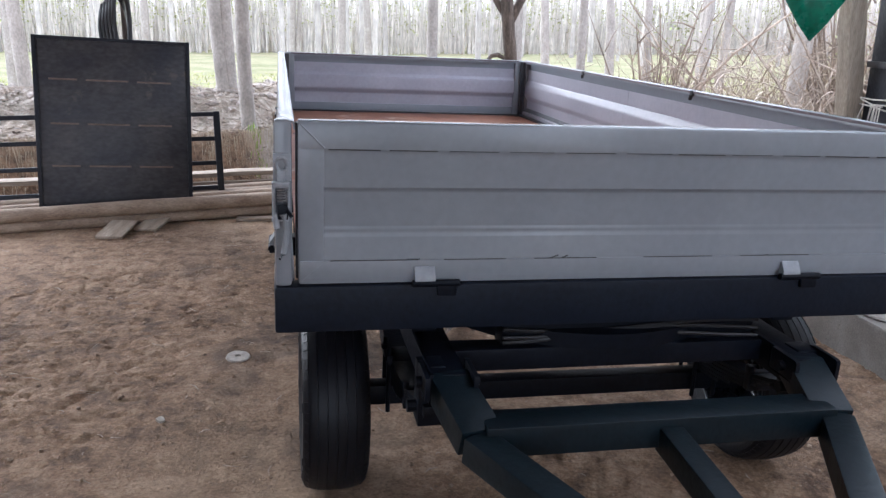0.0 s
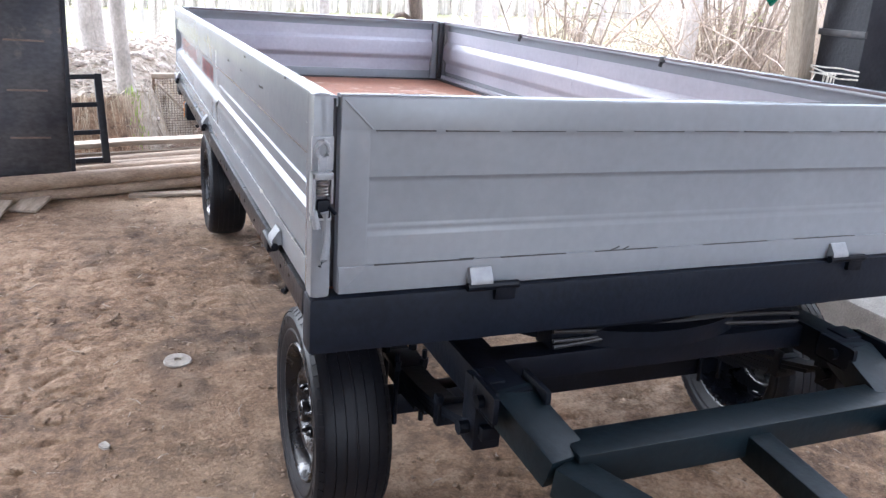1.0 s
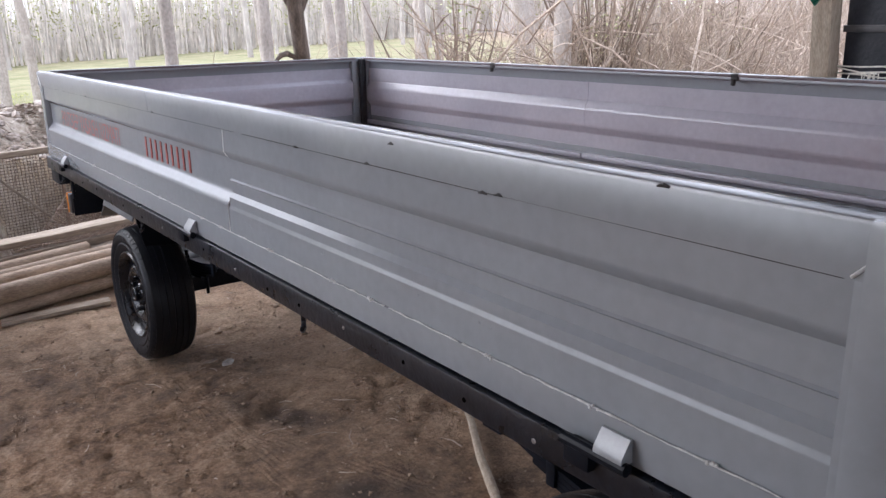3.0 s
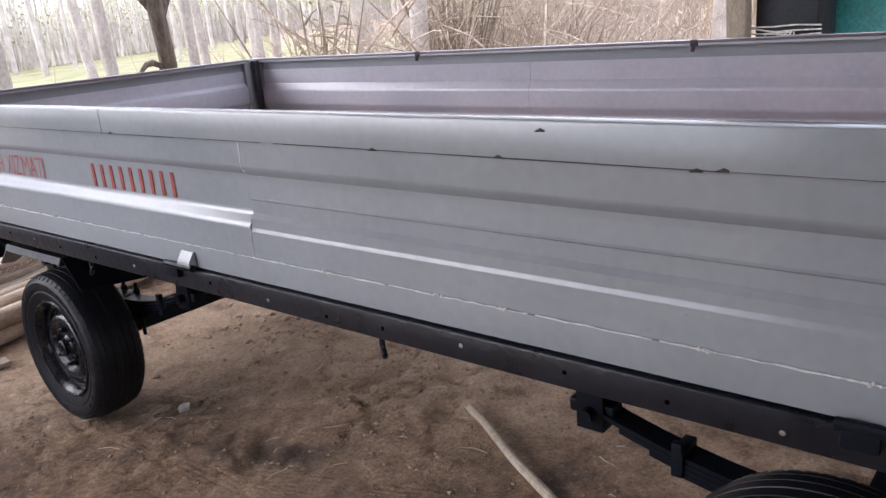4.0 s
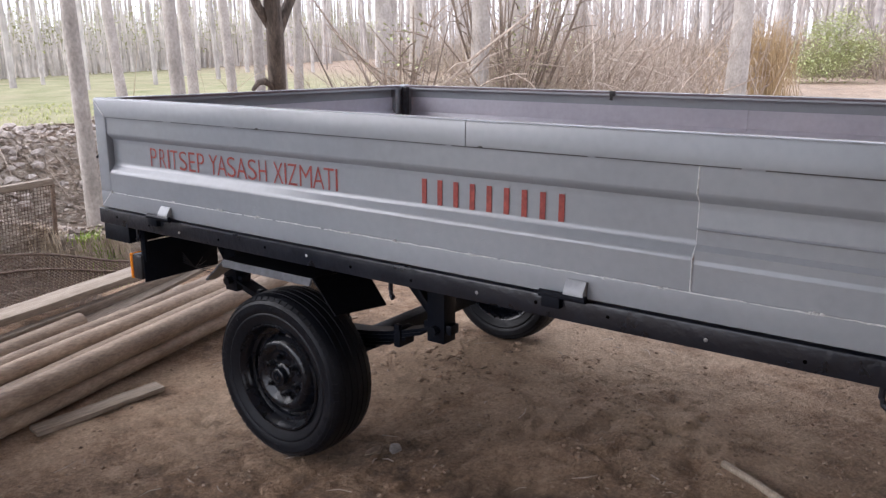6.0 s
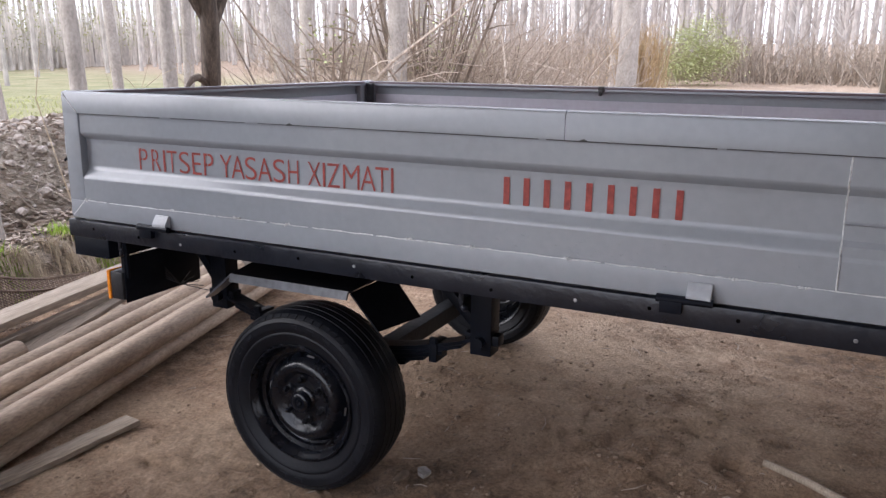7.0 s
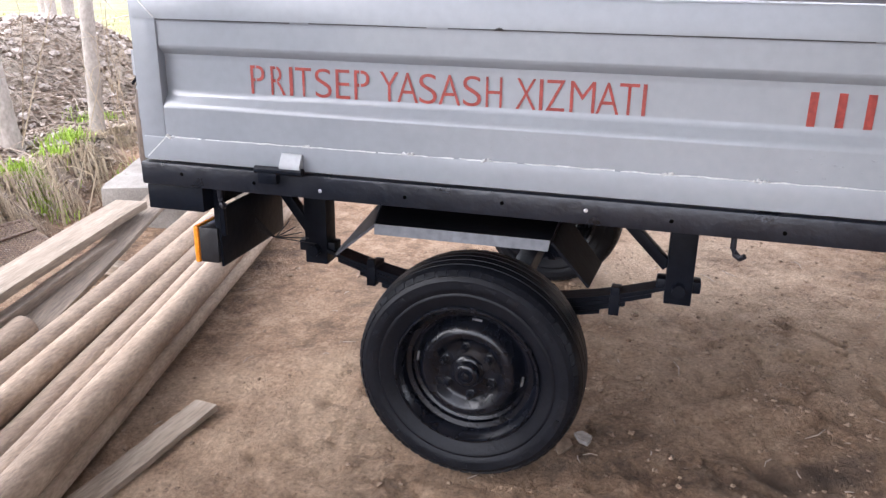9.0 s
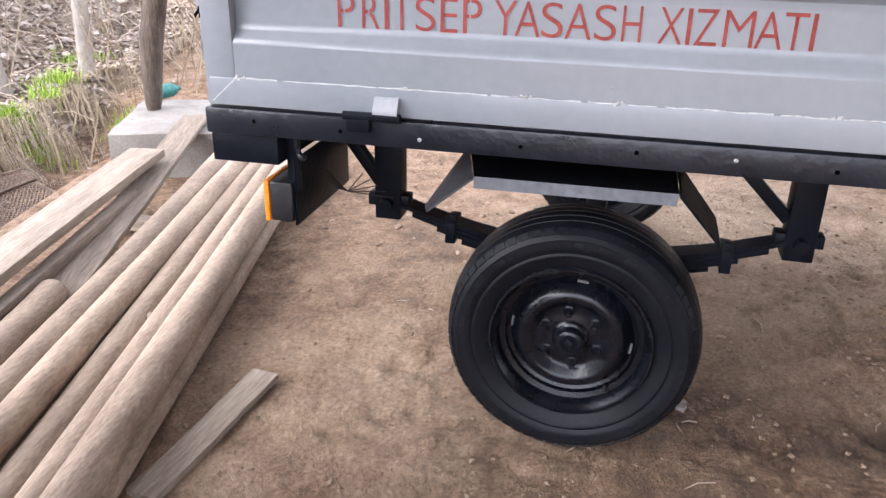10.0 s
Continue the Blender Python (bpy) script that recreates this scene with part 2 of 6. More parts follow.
def soil_material():
    """Trodden earth: brown indoors and on the banks, grass-tinted out on the meadow, with wheel tracks in the relief."""
    m = bpy.data.materials.new("trodden_soil")
    m.use_nodes = True
    n, l = m.node_tree.nodes, m.node_tree.links
    p = n["Principled BSDF"]
    co = n.new("ShaderNodeTexCoord")
    def noise_tex(scale, detail=6, rough=0.6):
        t = n.new("ShaderNodeTexNoise")
        t.inputs["Scale"].default_value, t.inputs["Detail"].default_value, t.inputs["Roughness"].default_value = scale, detail, rough
        l.new(co.outputs["Object"], t.inputs["Vector"])
        return t
    broad, mid, grain, grit = noise_tex(1.1), noise_tex(9.0, 9, 0.78), noise_tex(70, 6, 0.75), noise_tex(230, 3, 0.7)
    mid.inputs["Distortion"].default_value = 0.2
    ramp = n.new("ShaderNodeValToRGB")
    e = ramp.color_ramp.elements
    e[0].position, e[0].color = 0.40, (0.105, 0.062, 0.037, 1)
    e[1].position, e[1].color = 0.61, (0.445, 0.312, 0.210, 1)
    k = e.new(0.5)
    k.color = (0.278, 0.172, 0.103, 1)
    mixv = n.new("ShaderNodeMath")
    mixv.operation = "MULTIPLY_ADD"
    l.new(mid.outputs["Fac"], mixv.inputs[0])
    mixv.inputs[1].default_value = 0.68
    half = n.new("ShaderNodeMath")
    half.operation = "MULTIPLY"
    l.new(broad.outputs["Fac"], half.inputs[0])
    half.inputs[1].default_value = 0.32
    l.new(half.outputs[0], mixv.inputs[2])
    l.new(mixv.outputs[0], ramp.inputs["Fac"])
    span = n.new("ShaderNodeMapRange")
    span.inputs["From Min"].default_value, span.inputs["From Max"].default_value = 0.3, 0.7
    span.inputs["To Min"].default_value, span.inputs["To Max"].default_value = 0.58, 1.42
    l.new(grain.outputs["Fac"], span.inputs["Value"])
    mul = n.new("ShaderNodeMix")
    mul.data_type, mul.blend_type = "RGBA", "MULTIPLY"
    mul.inputs["Factor"].default_value = 1
    l.new(ramp.outputs[0], mul.inputs["A"])
    l.new(span.outputs[0], mul.inputs["B"])
    # meadow, from the cover attribute of the mesh
    at = n.new("ShaderNodeAttribute")
    at.attribute_name = "meadow"
    gr = n.new("ShaderNodeValToRGB")
    gr.color_ramp.elements[0].position, gr.color_ramp.elements[1].position = 0.35, 0.65
    gr.color_ramp.elements[0].color, gr.color_ramp.elements[1].color = (0.17, 0.18, 0.07, 1), (0.33, 0.30, 0.175, 1)
    l.new(noise_tex(0.7, 8, 0.7).outputs["Fac"], gr.inputs["Fac"])
    mm = n.new("ShaderNodeMix")
    mm.data_type = "RGBA"
    l.new(at.outputs["Fac"], mm.inputs["Factor"])
    # dry powdery patches, plus light from the east side painted as pale soil
    at3 = n.new("ShaderNodeAttribute")
    at3.attribute_name = "dust_light"
    md = n.new("ShaderNodeMix")
    md.data_type = "RGBA"
    l.new(at3.outputs["Fac"], md.inputs["Factor"])
    l.new(mul.outputs["Result"], md.inputs["A"])
    pale = n.new("ShaderNodeMix")
    pale.data_type, pale.blend_type = "RGBA", "MULTIPLY"
    pale.inputs["Factor"].default_value = 1
    pale.inputs["A"].default_value = (0.49, 0.355, 0.24, 1)
    l.new(span.outputs[0], pale.inputs["B"])
    l.new(pale.outputs["Result"], md.inputs["B"])
    # damp, oily stains, plus shade beside the trailer painted as darker soil
    at4 = n.new("ShaderNodeAttribute")
    at4.attribute_name = "damp_shade"
    dark_mix = n.new("ShaderNodeMix")
    dark_mix.data_type = "RGBA"
    l.new(at4.outputs["Fac"], dark_mix.inputs["Factor"])
    l.new(md.outputs["Result"], dark_mix.inputs["A"])
    dark_mix.inputs["B"].default_value = (0.045, 0.031, 0.023, 1)
    md = dark_mix
    # dug-out grey earth of the bank
    at2 = n.new("ShaderNodeAttribute")
    at2.attribute_name = "spoil"
    sp = n.new("ShaderNodeValToRGB")
    sp.color_ramp.elements[0].position, sp.color_ramp.elements[1].position = 0.36, 0.64
    sp.color_ramp.elements[0].color, sp.color_ramp.elements[1].color = (0.26, 0.213, 0.165, 1), (0.52, 0.455, 0.38, 1)
    l.new(noise_tex(14, 8, 0.75).outputs["Fac"], sp.inputs["Fac"])
    ms = n.new("ShaderNodeMix")
    ms.data_type = "RGBA"
    l.new(at2.outputs["Fac"], ms.inputs["Factor"])
    l.new(md.outputs["Result"], ms.inputs["A"])
    l.new(sp.outputs[0], ms.inputs["B"])
    l.new(ms.outputs["Result"], mm.inputs["A"])
    l.new(gr.outputs[0], mm.inputs["B"])
    l.new(mm.outputs["Result"], p.inputs["Base Color"])
    p.inputs["Roughness"].default_value = 0.93
    bp = n.new("ShaderNodeBump")
    bp.inputs["Strength"].default_value, bp.inputs["Distance"].default_value = 0.9, 0.026
    hs = n.new("ShaderNodeMath")
    hs.operation = "MULTIPLY_ADD"
    l.new(grain.outputs["Fac"], hs.inputs[0])
    hs.inputs[1].default_value = 0.8
    low = n.new("ShaderNodeMath")
    low.operation = "MULTIPLY"
    l.new(mid.outputs["Fac"], low.inputs[0])
    low.inputs[1].default_value = 0.45
    l.new(low.outputs[0], hs.inputs[2])
    # scaly cracks of the dried crust, in patches
    crack = n.new("ShaderNodeTexVoronoi")
    crack.feature = "DISTANCE_TO_EDGE"
    crack.inputs["Scale"].default_value = 13
    bent = n.new("ShaderNodeVectorMath")
    bent.operation = "MULTIPLY_ADD"
    l.new(mid.outputs["Color"], bent.inputs[0])
    bent.inputs[1].default_value = (0.16, 0.16, 0.16)
    l.new(co.outputs["Object"], bent.inputs[2])
    l.new(bent.outputs[0], crack.inputs["Vector"])
    edge = n.new("ShaderNodeMapRange")
    edge.inputs["From Max"].default_value = 0.05
    edge.inputs["To Min"].default_value, edge.inputs["To Max"].default_value = -0.35, 0.0
    l.new(crack.outputs["Distance"], edge.inputs["Value"])
    where = n.new("ShaderNodeMapRange")
    where.inputs["From Min"].default_value, where.inputs["From Max"].default_value = 0.50, 0.62
    l.new(noise_tex(1.7, 4, 0.6).outputs["Fac"], where.inputs["Value"])
    cracked = n.new("ShaderNodeMath")
    cracked.operation = "MULTIPLY_ADD"
    l.new(edge.outputs[0], cracked.inputs[0])
    l.new(where.outputs[0], cracked.inputs[1])
    l.new(hs.outputs[0], cracked.inputs[2])
    # ribbed tyre tracks: start, bearing and length of each
    ribs = None
    for x0, y0, bearing, long in TRACKS:
        mp = n.new("ShaderNodeMapping")
        mp.vector_type = "TEXTURE"
        mp.inputs["Location"].default_value = (x0, y0, 0)
        mp.inputs["Rotation"].default_value = (0, 0, bearing)
        l.new(co.outputs["Object"], mp.inputs["Vector"])
        xyz = n.new("ShaderNodeSeparateXYZ")
        l.new(mp.outputs[0], xyz.inputs[0])
        def calc(op, a, b):
            q = n.new("ShaderNodeMath")
            q.operation = op
            for slot, v in zip(q.inputs, (a, b)):
                if isinstance(v, (int, float)):
                    slot.default_value = v
                elif v is not None:
                    l.new(v, slot)
            return q.outputs[0]
        wave = calc("SINE", calc("MULTIPLY", xyz.outputs["Y"], 2 * math.pi / 0.024), None)
        across = calc("LESS_THAN", calc("ABSOLUTE", xyz.outputs["Y"], None), 0.058)
        along = calc("MULTIPLY", calc("GREATER_THAN", xyz.outputs["X"], 0.0), calc("LESS_THAN", xyz.outputs["X"], long))
        worn = n.new("ShaderNodeMapRange")
        worn.inputs["From Min"].default_value, worn.inputs["From Max"].default_value = 0.40, 0.58
        l.new(noise_tex(3.1, 3, 0.6).outputs["Fac"], worn.inputs["Value"])
        one = calc("MULTIPLY", calc("MULTIPLY", wave, across), calc("MULTIPLY", along, worn.outputs[0]))
        ribs = one if ribs is None else calc("ADD", ribs, one)
    tracked = n.new("ShaderNodeMath")
    tracked.operation = "MULTIPLY_ADD"
    l.new(ribs, tracked.inputs[0])
    tracked.inputs[1].default_value = 0.11
    l.new(cracked.outputs[0], tracked.inputs[2])
    cracked = tracked
    gritty = n.new("ShaderNodeMath")
    gritty.operation = "MULTIPLY_ADD"
    l.new(grit.outputs["Fac"], gritty.inputs[0])
    gritty.inputs[1].default_value = 0.13
    l.new(cracked.outputs[0], gritty.inputs[2])
    l.new(gritty.outputs[0], bp.inputs["Height"])
    l.new(bp.outputs[0], p.inputs["Normal"])
    return m


SOIL = soil_material()


# ---- mesh helpers ----
def add_box(bm, lo, hi, bevel=0.0, m=None):
    c = [(a + b) / 2 for a, b in zip(lo, hi)]
    d = [abs(b - a) for a, b in zip(lo, hi)]
    mm = Matrix.Translation(c) @ Matrix.Diagonal((*d, 1))
    r = bmesh.ops.create_cube(bm, size=1, matrix=(m @ mm) if m else mm)
    if bevel:
        edges = list({e for v in r["verts"] for e in v.link_edges})
        bmesh.ops.bevel(bm, geom=edges, offset=bevel, segments=2, affect="EDGES", profile=0.6)
    return bm


def beam_matrix(p, q, up=(0, 0, 1)):
    p, q = Vector(p), Vector(q)
    y = (q - p).normalized()
    x = y.cross(Vector(up))
    x = x.normalized() if x.length > 1e-6 else Vector((1, 0, 0))
    z = x.cross(y)
    return Matrix(((x.x, y.x, z.x, p.x), (x.y, y.y, z.y, p.y), (x.z, y.z, z.z, p.z), (0, 0, 0, 1)))


def add_beam(bm, p, q, w, h, bevel=0.003, up=(0, 0, 1)):
    """A bar of section w x h from p to q, centred on the line."""
    return add_box(bm, (-w / 2, 0, -h / 2), (w / 2, (Vector(q) - Vector(p)).length, h / 2), bevel, beam_matrix(p, q, up))


def add_tube(bm, pts, radii, n=8, caps=True):
    """A tube through pts with a radius at each."""
    pts = [Vector(p) for p in pts]
    rings = []
    ref = Vector((0.31, 0.17, 0.93))
    for i, p in enumerate(pts):
        d = (pts[min(i + 1, len(pts) - 1)] - pts[max(i - 1, 0)]).normalized()
        a = d.cross(ref)
        if a.length < 0.15:
            a = d.cross(Vector((1, 0, 0)))
        a.normalize()
        b = d.cross(a)
        r = radii[i] if isinstance(radii, (list, tuple)) else radii
        rings.append([bm.verts.new(p + a * (r * math.cos(2 * math.pi * k / n)) + b * (r * math.sin(2 * math.pi * k / n))) for k in range(n)])
    for r0, r1 in zip(rings, rings[1:]):
        for k in range(n):
            bm.faces.new((r0[k], r1[k], r1[(k + 1) % n], r0[(k + 1) % n]))
    if caps:
        bm.faces.new(rings[0])
        bm.faces.new(rings[-1][::-1])
    return bm


def add_lathe(bm, prof, n=48, axis="x", centre=(0, 0, 0)):
    """Turn (along, radius) points round an axis."""
    c = Vector(centre)
    rings = []
    for a, r in prof:
        ring = []
        for k in range(n):
            t = 2 * math.pi * k / n
            u, v = r * math.cos(t), r * math.sin(t)
            ring.append(bm.verts.new(c + (Vector((a, u, v)) if axis == "x" else Vector((u, v, a)))))
        rings.append(ring)
    for r0, r1 in zip(rings, rings[1:]):
        for k in range(n):
            bm.faces.new((r0[k], r0[(k + 1) % n], r1[(k + 1) % n], r1[k]))
    return bm


def add_prism(bm, pts, thickness, m):
    """A flat outline (x, y) of a thickness, centred on z = 0, put through m."""
    lo = [bm.verts.new(m @ Vector((x, y, -thickness / 2))) for x, y in pts]
    hi = [bm.verts.new(m @ Vector((x, y, thickness / 2))) for x, y in pts]
    bm.faces.new(lo[::-1])
    bm.faces.new(hi)
    k = len(pts)
    for i in range(k):
        bm.faces.new((lo[i], lo[(i + 1) % k], hi[(i + 1) % k], hi[i]))
    return bm


def mesh_of(name, bm, material, smooth=None):
    bmesh.ops.recalc_face_normals(bm, faces=bm.faces)
    me = bpy.data.meshes.new(name)
    bm.to_mesh(me)
    bm.free()
    for m in material if isinstance(material, tuple) else (material,):
        me.materials.append(m)
    if smooth is not None:
        me.shade_smooth()
        if smooth < 180:
            me.set_sharp_from_angle(angle=radians(smooth))
    return me


def part(name, bm, material, parent, label="", smooth=35):
    ob = new(name, mesh_of(name, bm, material, smooth))
    ob.parent = parent
    if label:
        tagged(ob, label)
    return ob


def thing(name, label, category, m=None, group="", kind=""):
    ob = new(name)
    ob.empty_display_size = 0.1
    if m:
        ob.matrix_world = m
    return tagged(ob, label, category, group, kind)


def solid(name, bm, material, label, category, group="", kind="", smooth=35, m=None):
    ob = new(name, mesh_of(name, bm, material, smooth))
    if m:
        ob.matrix_world = m
    return tagged(ob, label, category, group, kind)


def raw(name, verts, faces, material, label, category, kind="stuff", smooth=False):
    me = bpy.data.meshes.new(name)
    me.from_pydata([tuple(v) for v in verts], [], faces)
    me.materials.append(material)
    if smooth:
        me.shade_smooth()
    ob = new(name, me)
    return tagged(ob, label, category, kind=kind)


def S(a, b, x):
    t = np.clip((x - a) / (b - a), 0, 1)
    return t * t * (3 - 2 * t)


def hash2(i, j, seed):
    v = np.sin(i * 127.1 + j * 311.7 + seed * 74.7) * 43758.5453
    return v - np.floor(v)


def vnoise(x, y, scale, seed=0):
    x, y = np.asarray(x, float) * scale, np.asarray(y, float) * scale
    i, j = np.floor(x), np.floor(y)
    fx, fy = x - i, y - j
    fx, fy = fx * fx * (3 - 2 * fx), fy * fy * (3 - 2 * fy)
    a, b, c, d = hash2(i, j, seed), hash2(i + 1, j, seed), hash2(i, j + 1, seed), hash2(i + 1, j + 1, seed)
    return (a + (b - a) * fx) + ((c + (d - c) * fx) - (a + (b - a) * fx)) * fy - 0.5


# ---- ground ----
def ground_z(x, y, rough=True):
    x, y = np.asarray(x, float), np.asarray(y, float)
    z = -0.0253 * np.clip(x + 0.05, 0, 2.6)
    d = y - (7.42 + 0.19 * np.clip(x, -6, 6))
    west = S(7.6, 5.6, x)
    mid, east = S(-0.5, 0.3, x), S(0.6, 1.2, x)
    b = 0.55 + 0.95 * mid - 0.72 * east
    c0 = 0.95 + 0.95 * mid - 0.30 * east
    top = 0.42 - 0.34 * S(0.0, 1.6, x)
    crest = 0.72
    ditch = (0.45 - 0.20 * east) * S(3.3, 2.5, x)
    bank = -ditch * S(0.12, 0.45, d) + (ditch + top) * S(b - 0.12, b + 0.22, d) + (crest - top) * S(c0, c0 + 1.0, d) - (crest + 0.05) * S(c0 + 1.7, c0 + 3.1, d)
    z = z + west * bank
    if rough:
        inside = S(0.3, 0.0, d)
        bumps = 0.014 * vnoise(x, y, 2.3, 1) + 0.005 * vnoise(x, y, 6.1, 2) * (0.4 + 1.2 * S(-0.1, 0.3, vnoise(x, y, 1.3, 8))) + 0.004 * vnoise(x, y, 12.0, 3) + 0.005 * vnoise(x, y, 25, 4)
        def ridge(sc, seed):
            return np.clip(1 - 3.2 * np.abs(vnoise(x, y, sc, seed)), 0, 1) ** 2
        patch = S(-0.12, 0.18, vnoise(x, y, 0.9, 12))
        bumps = bumps - patch * (0.006 * ridge(4.5, 13) + 0.014 * ridge(8.0, 14) ** 3 + 0.013 * ridge(15.0, 16) ** 3)
        crust = np.exp(-(((x - 1.05) / 0.70) ** 2 + ((y - 4.30) / 0.62) ** 2))
        bumps = bumps + crust * (0.030 * np.abs(vnoise(x, y, 9.0, 21)) + 0.036 * np.abs(vnoise(x, y, 17.0, 22)) - 0.026 * ridge(5.0, 23) ** 4 - 0.020 * ridge(9.0, 24) ** 4)
        wild = west * S(0.3, 1.9, d) * S(6.5, 4.0, d) * (0.13 * vnoise(x, y, 1.9, 5) + 0.055 * vnoise(x, y, 5.0, 6) + 0.03 * vnoise(x, y, 12.0, 7))
        z = z + bumps * (0.6 + 0.4 * inside) + wild
        hollow = np.exp(-(((x - 0.27) * 0.8 + (y - 4.42) * 0.6) / 0.16) ** 2 - (((y - 4.42) * 0.8 - (x - 0.27) * 0.6) / 0.055) ** 2)
        z = z - 0.030 * hollow
    return z


def axis_steps(lo, hi, step, far, growth=1.22):
    a = list(np.arange(lo, hi + step / 2, step))
    s, left, right = step, [a[0]], [a[-1]]
    while right[-1] < far or left[-1] > -far:
        s *= growth
        if right[-1] < far:
            right.append(right[-1] + s)
        if left[-1] > -far:
            left.append(left[-1] - s)
    return np.array(left[:0:-1] + a + right[1:])


def build_ground():
    xs, ys = axis_steps(-2.4, 3.4, 0.018, 420, 1.06), axis_steps(2.0, 10.2, 0.018, 420, 1.06)
    gx, gy = np.meshgrid(xs, ys)
    gz = ground_z(gx, gy)
    nx, ny = len(xs), len(ys)
    verts = np.stack([gx.ravel(), gy.ravel(), gz.ravel()], 1)
    i = np.arange(nx * ny).reshape(ny, nx)
    quads = np.stack([i[:-1, :-1].ravel(), i[:-1, 1:].ravel(), i[1:, 1:].ravel(), i[1:, :-1].ravel()], 1)
    me = bpy.data.meshes.new("ground")
    me.vertices.add(len(verts))
    me.vertices.foreach_set("co", verts.ravel())
    me.loops.add(quads.size)
    me.loops.foreach_set("vertex_index", quads.ravel())
    me.polygons.add(len(quads))
    me.polygons.foreach_set("loop_start", np.arange(0, quads.size, 4))
    me.update(calc_edges=True)
    me.validate()
    fx, fy = verts[:, 0], verts[:, 1]
    d = fy - (7.42 + 0.19 * np.clip(fx, -6, 6))
    meadow = S(3.6, 5.4, d) * (0.92 + 0.35 * vnoise(fx, fy, 0.5, 9)) * S(20.0, 10.0, fx - 0.35 * fy)
    me.attributes.new("meadow", "FLOAT", "POINT").data.foreach_set("value", np.clip(meadow, 0, 1).astype(np.float32))
    spoil = S(0.6, 1.0, d) * S(5.6, 4.4, d) * S(7.6, 5.6, fx) * np.clip(0.95 + 0.6 * vnoise(fx, fy, 2.2, 15), 0, 1)
    spoil = np.maximum(spoil, 0.35 * np.maximum(S(3.6, 5.0, fx), S(3.0, 4.5, d)))
    # First patch is widened to paint the light reaching under the trailer.
    dust_light = 1.3 * np.exp(-(((fx - 1.55) / 1.05) ** 2 + ((fy - 4.75) / 1.05) ** 2)) + 0.75 * np.exp(-(((fx - 0.25) / 0.75) ** 2 + ((fy - 5.75) / 0.55) ** 2)) + 0.9 * S(0.05, 0.4, vnoise(fx, fy, 0.8, 17)) * S(7.2, 6.6, fy)
    dust_light = dust_light * (0.55 + 0.9 * vnoise(fx, fy, 7.0, 18))
    me.attributes.new("dust_light", "FLOAT", "POINT").data.foreach_set("value", np.clip(dust_light, 0, 0.7).astype(np.float32))
    along, across = (fx - 0.30) * 0.45 - (fy - 4.38) * 0.9, (fx - 0.30) * 0.9 + (fy - 4.38) * 0.45
    # Second term paints the soft shade along the trailer's near side.
    damp_shade = 0.8 * np.exp(-(along / 0.30) ** 2 - (across / 0.085) ** 2) + 0.30 * np.exp(-((fx - 0.22) / 0.34) ** 2 - ((fy - 3.95) / 0.70) ** 2)
    damp_shade = damp_shade + 0.5 * S(0.18, 0.34, vnoise(fx, fy, 3.3, 31)) * S(5.4, 4.8, fy) * S(0.9, 0.5, fx)
    damp_shade = damp_shade * np.clip(0.75 + 0.9 * vnoise(fx, fy, 8.0, 32) + 0.5 * vnoise(fx, fy, 19.0, 33), 0, 1.2) * S(0.5, 0.2, d)
    me.attributes.new("damp_shade", "FLOAT", "POINT").data.foreach_set("value", np.clip(damp_shade, 0, 0.85).astype(np.float32))
    me.attributes.new("spoil", "FLOAT", "POINT").data.foreach_set("value", np.clip(spoil, 0, 1).astype(np.float32))
    me.materials.append(SOIL)
    me.shade_smooth()
    tagged(new("ground", me), "trodden brown earth with wheel tracks, banks and meadow", "ground", kind="structure")


build_ground()


def gz(x, y):
    return float(ground_z(x, y))


# ---- the open shed: a roof on posts ----
def build_roof():
    bm = bmesh.new()
    add_box(bm, (-3.9, -5.4, 3.12), (1.75, 7.5, 3.18))
    for v in bm.verts:
        v.co.z += 0.03 * (3.4 - v.co.x)
    solid("ceiling", bm, SAWN, "boarded shed roof seen from below", "roof", kind="structure", smooth=None)


build_roof()
# Three walls out of view, added to cut daylight from south, west and east.
bm = bmesh.new()
add_box(bm, (0.6, -5.5, -0.1), (2.75, -5.4, 3.12))
solid("light_block_south", bm, POST_PALE, "added wall out of view that blocks daylight", "wall", kind="structure", smooth=None)

bm = bmesh.new()
add_box(bm, (-4.0, -5.4, -0.1), (-3.9, 3.7, 3.3), 0.0)
solid("light_block_west", bm, POST_PALE, "added wall out of view that blocks daylight", "wall", kind="structure", smooth=None)
bm = bmesh.new()
add_box(bm, (3.75, -5.4, -0.1), (3.85, 2.6, 3.05), 0.0)
solid("light_block_east", bm, POST_PALE, "added wall out of view that blocks daylight", "wall", kind="structure", smooth=None)

# eaves beam and rafter ends past the roof's edge, on the posts
bm = bmesh.new()
add_box(bm, (2.36, -1.0, 3.06), (2.46, 7.5, 3.16), 0.006)
solid("eaves_beam", bm, POST_PALE, "long wooden eaves beam on the shed posts", "beam", kind="structure", smooth=None)
for y in (0.0, 2.4, 4.8, 7.2):
    bm = bmesh.new()
    add_box(bm, (1.2, y - 0.04, 3.162), (2.50, y + 0.04, 3.20), 0.004)
    solid("rafter", bm, POST_PALE, "wooden rafter end on the eaves beam", "rafter", kind="structure", smooth=None)


# ---- the trailer: X across, Y from its drawbar end to its tail, Z up ----
W, L, BED, TOP = 1.912, 4.128, 0.868, 1.288
trailer = thing("trailer", "grey steel flatbed farm trailer on a black four-wheel chassis", "trailer", pose(-0.086, 1.98, 0, 0, 1.45, 0))

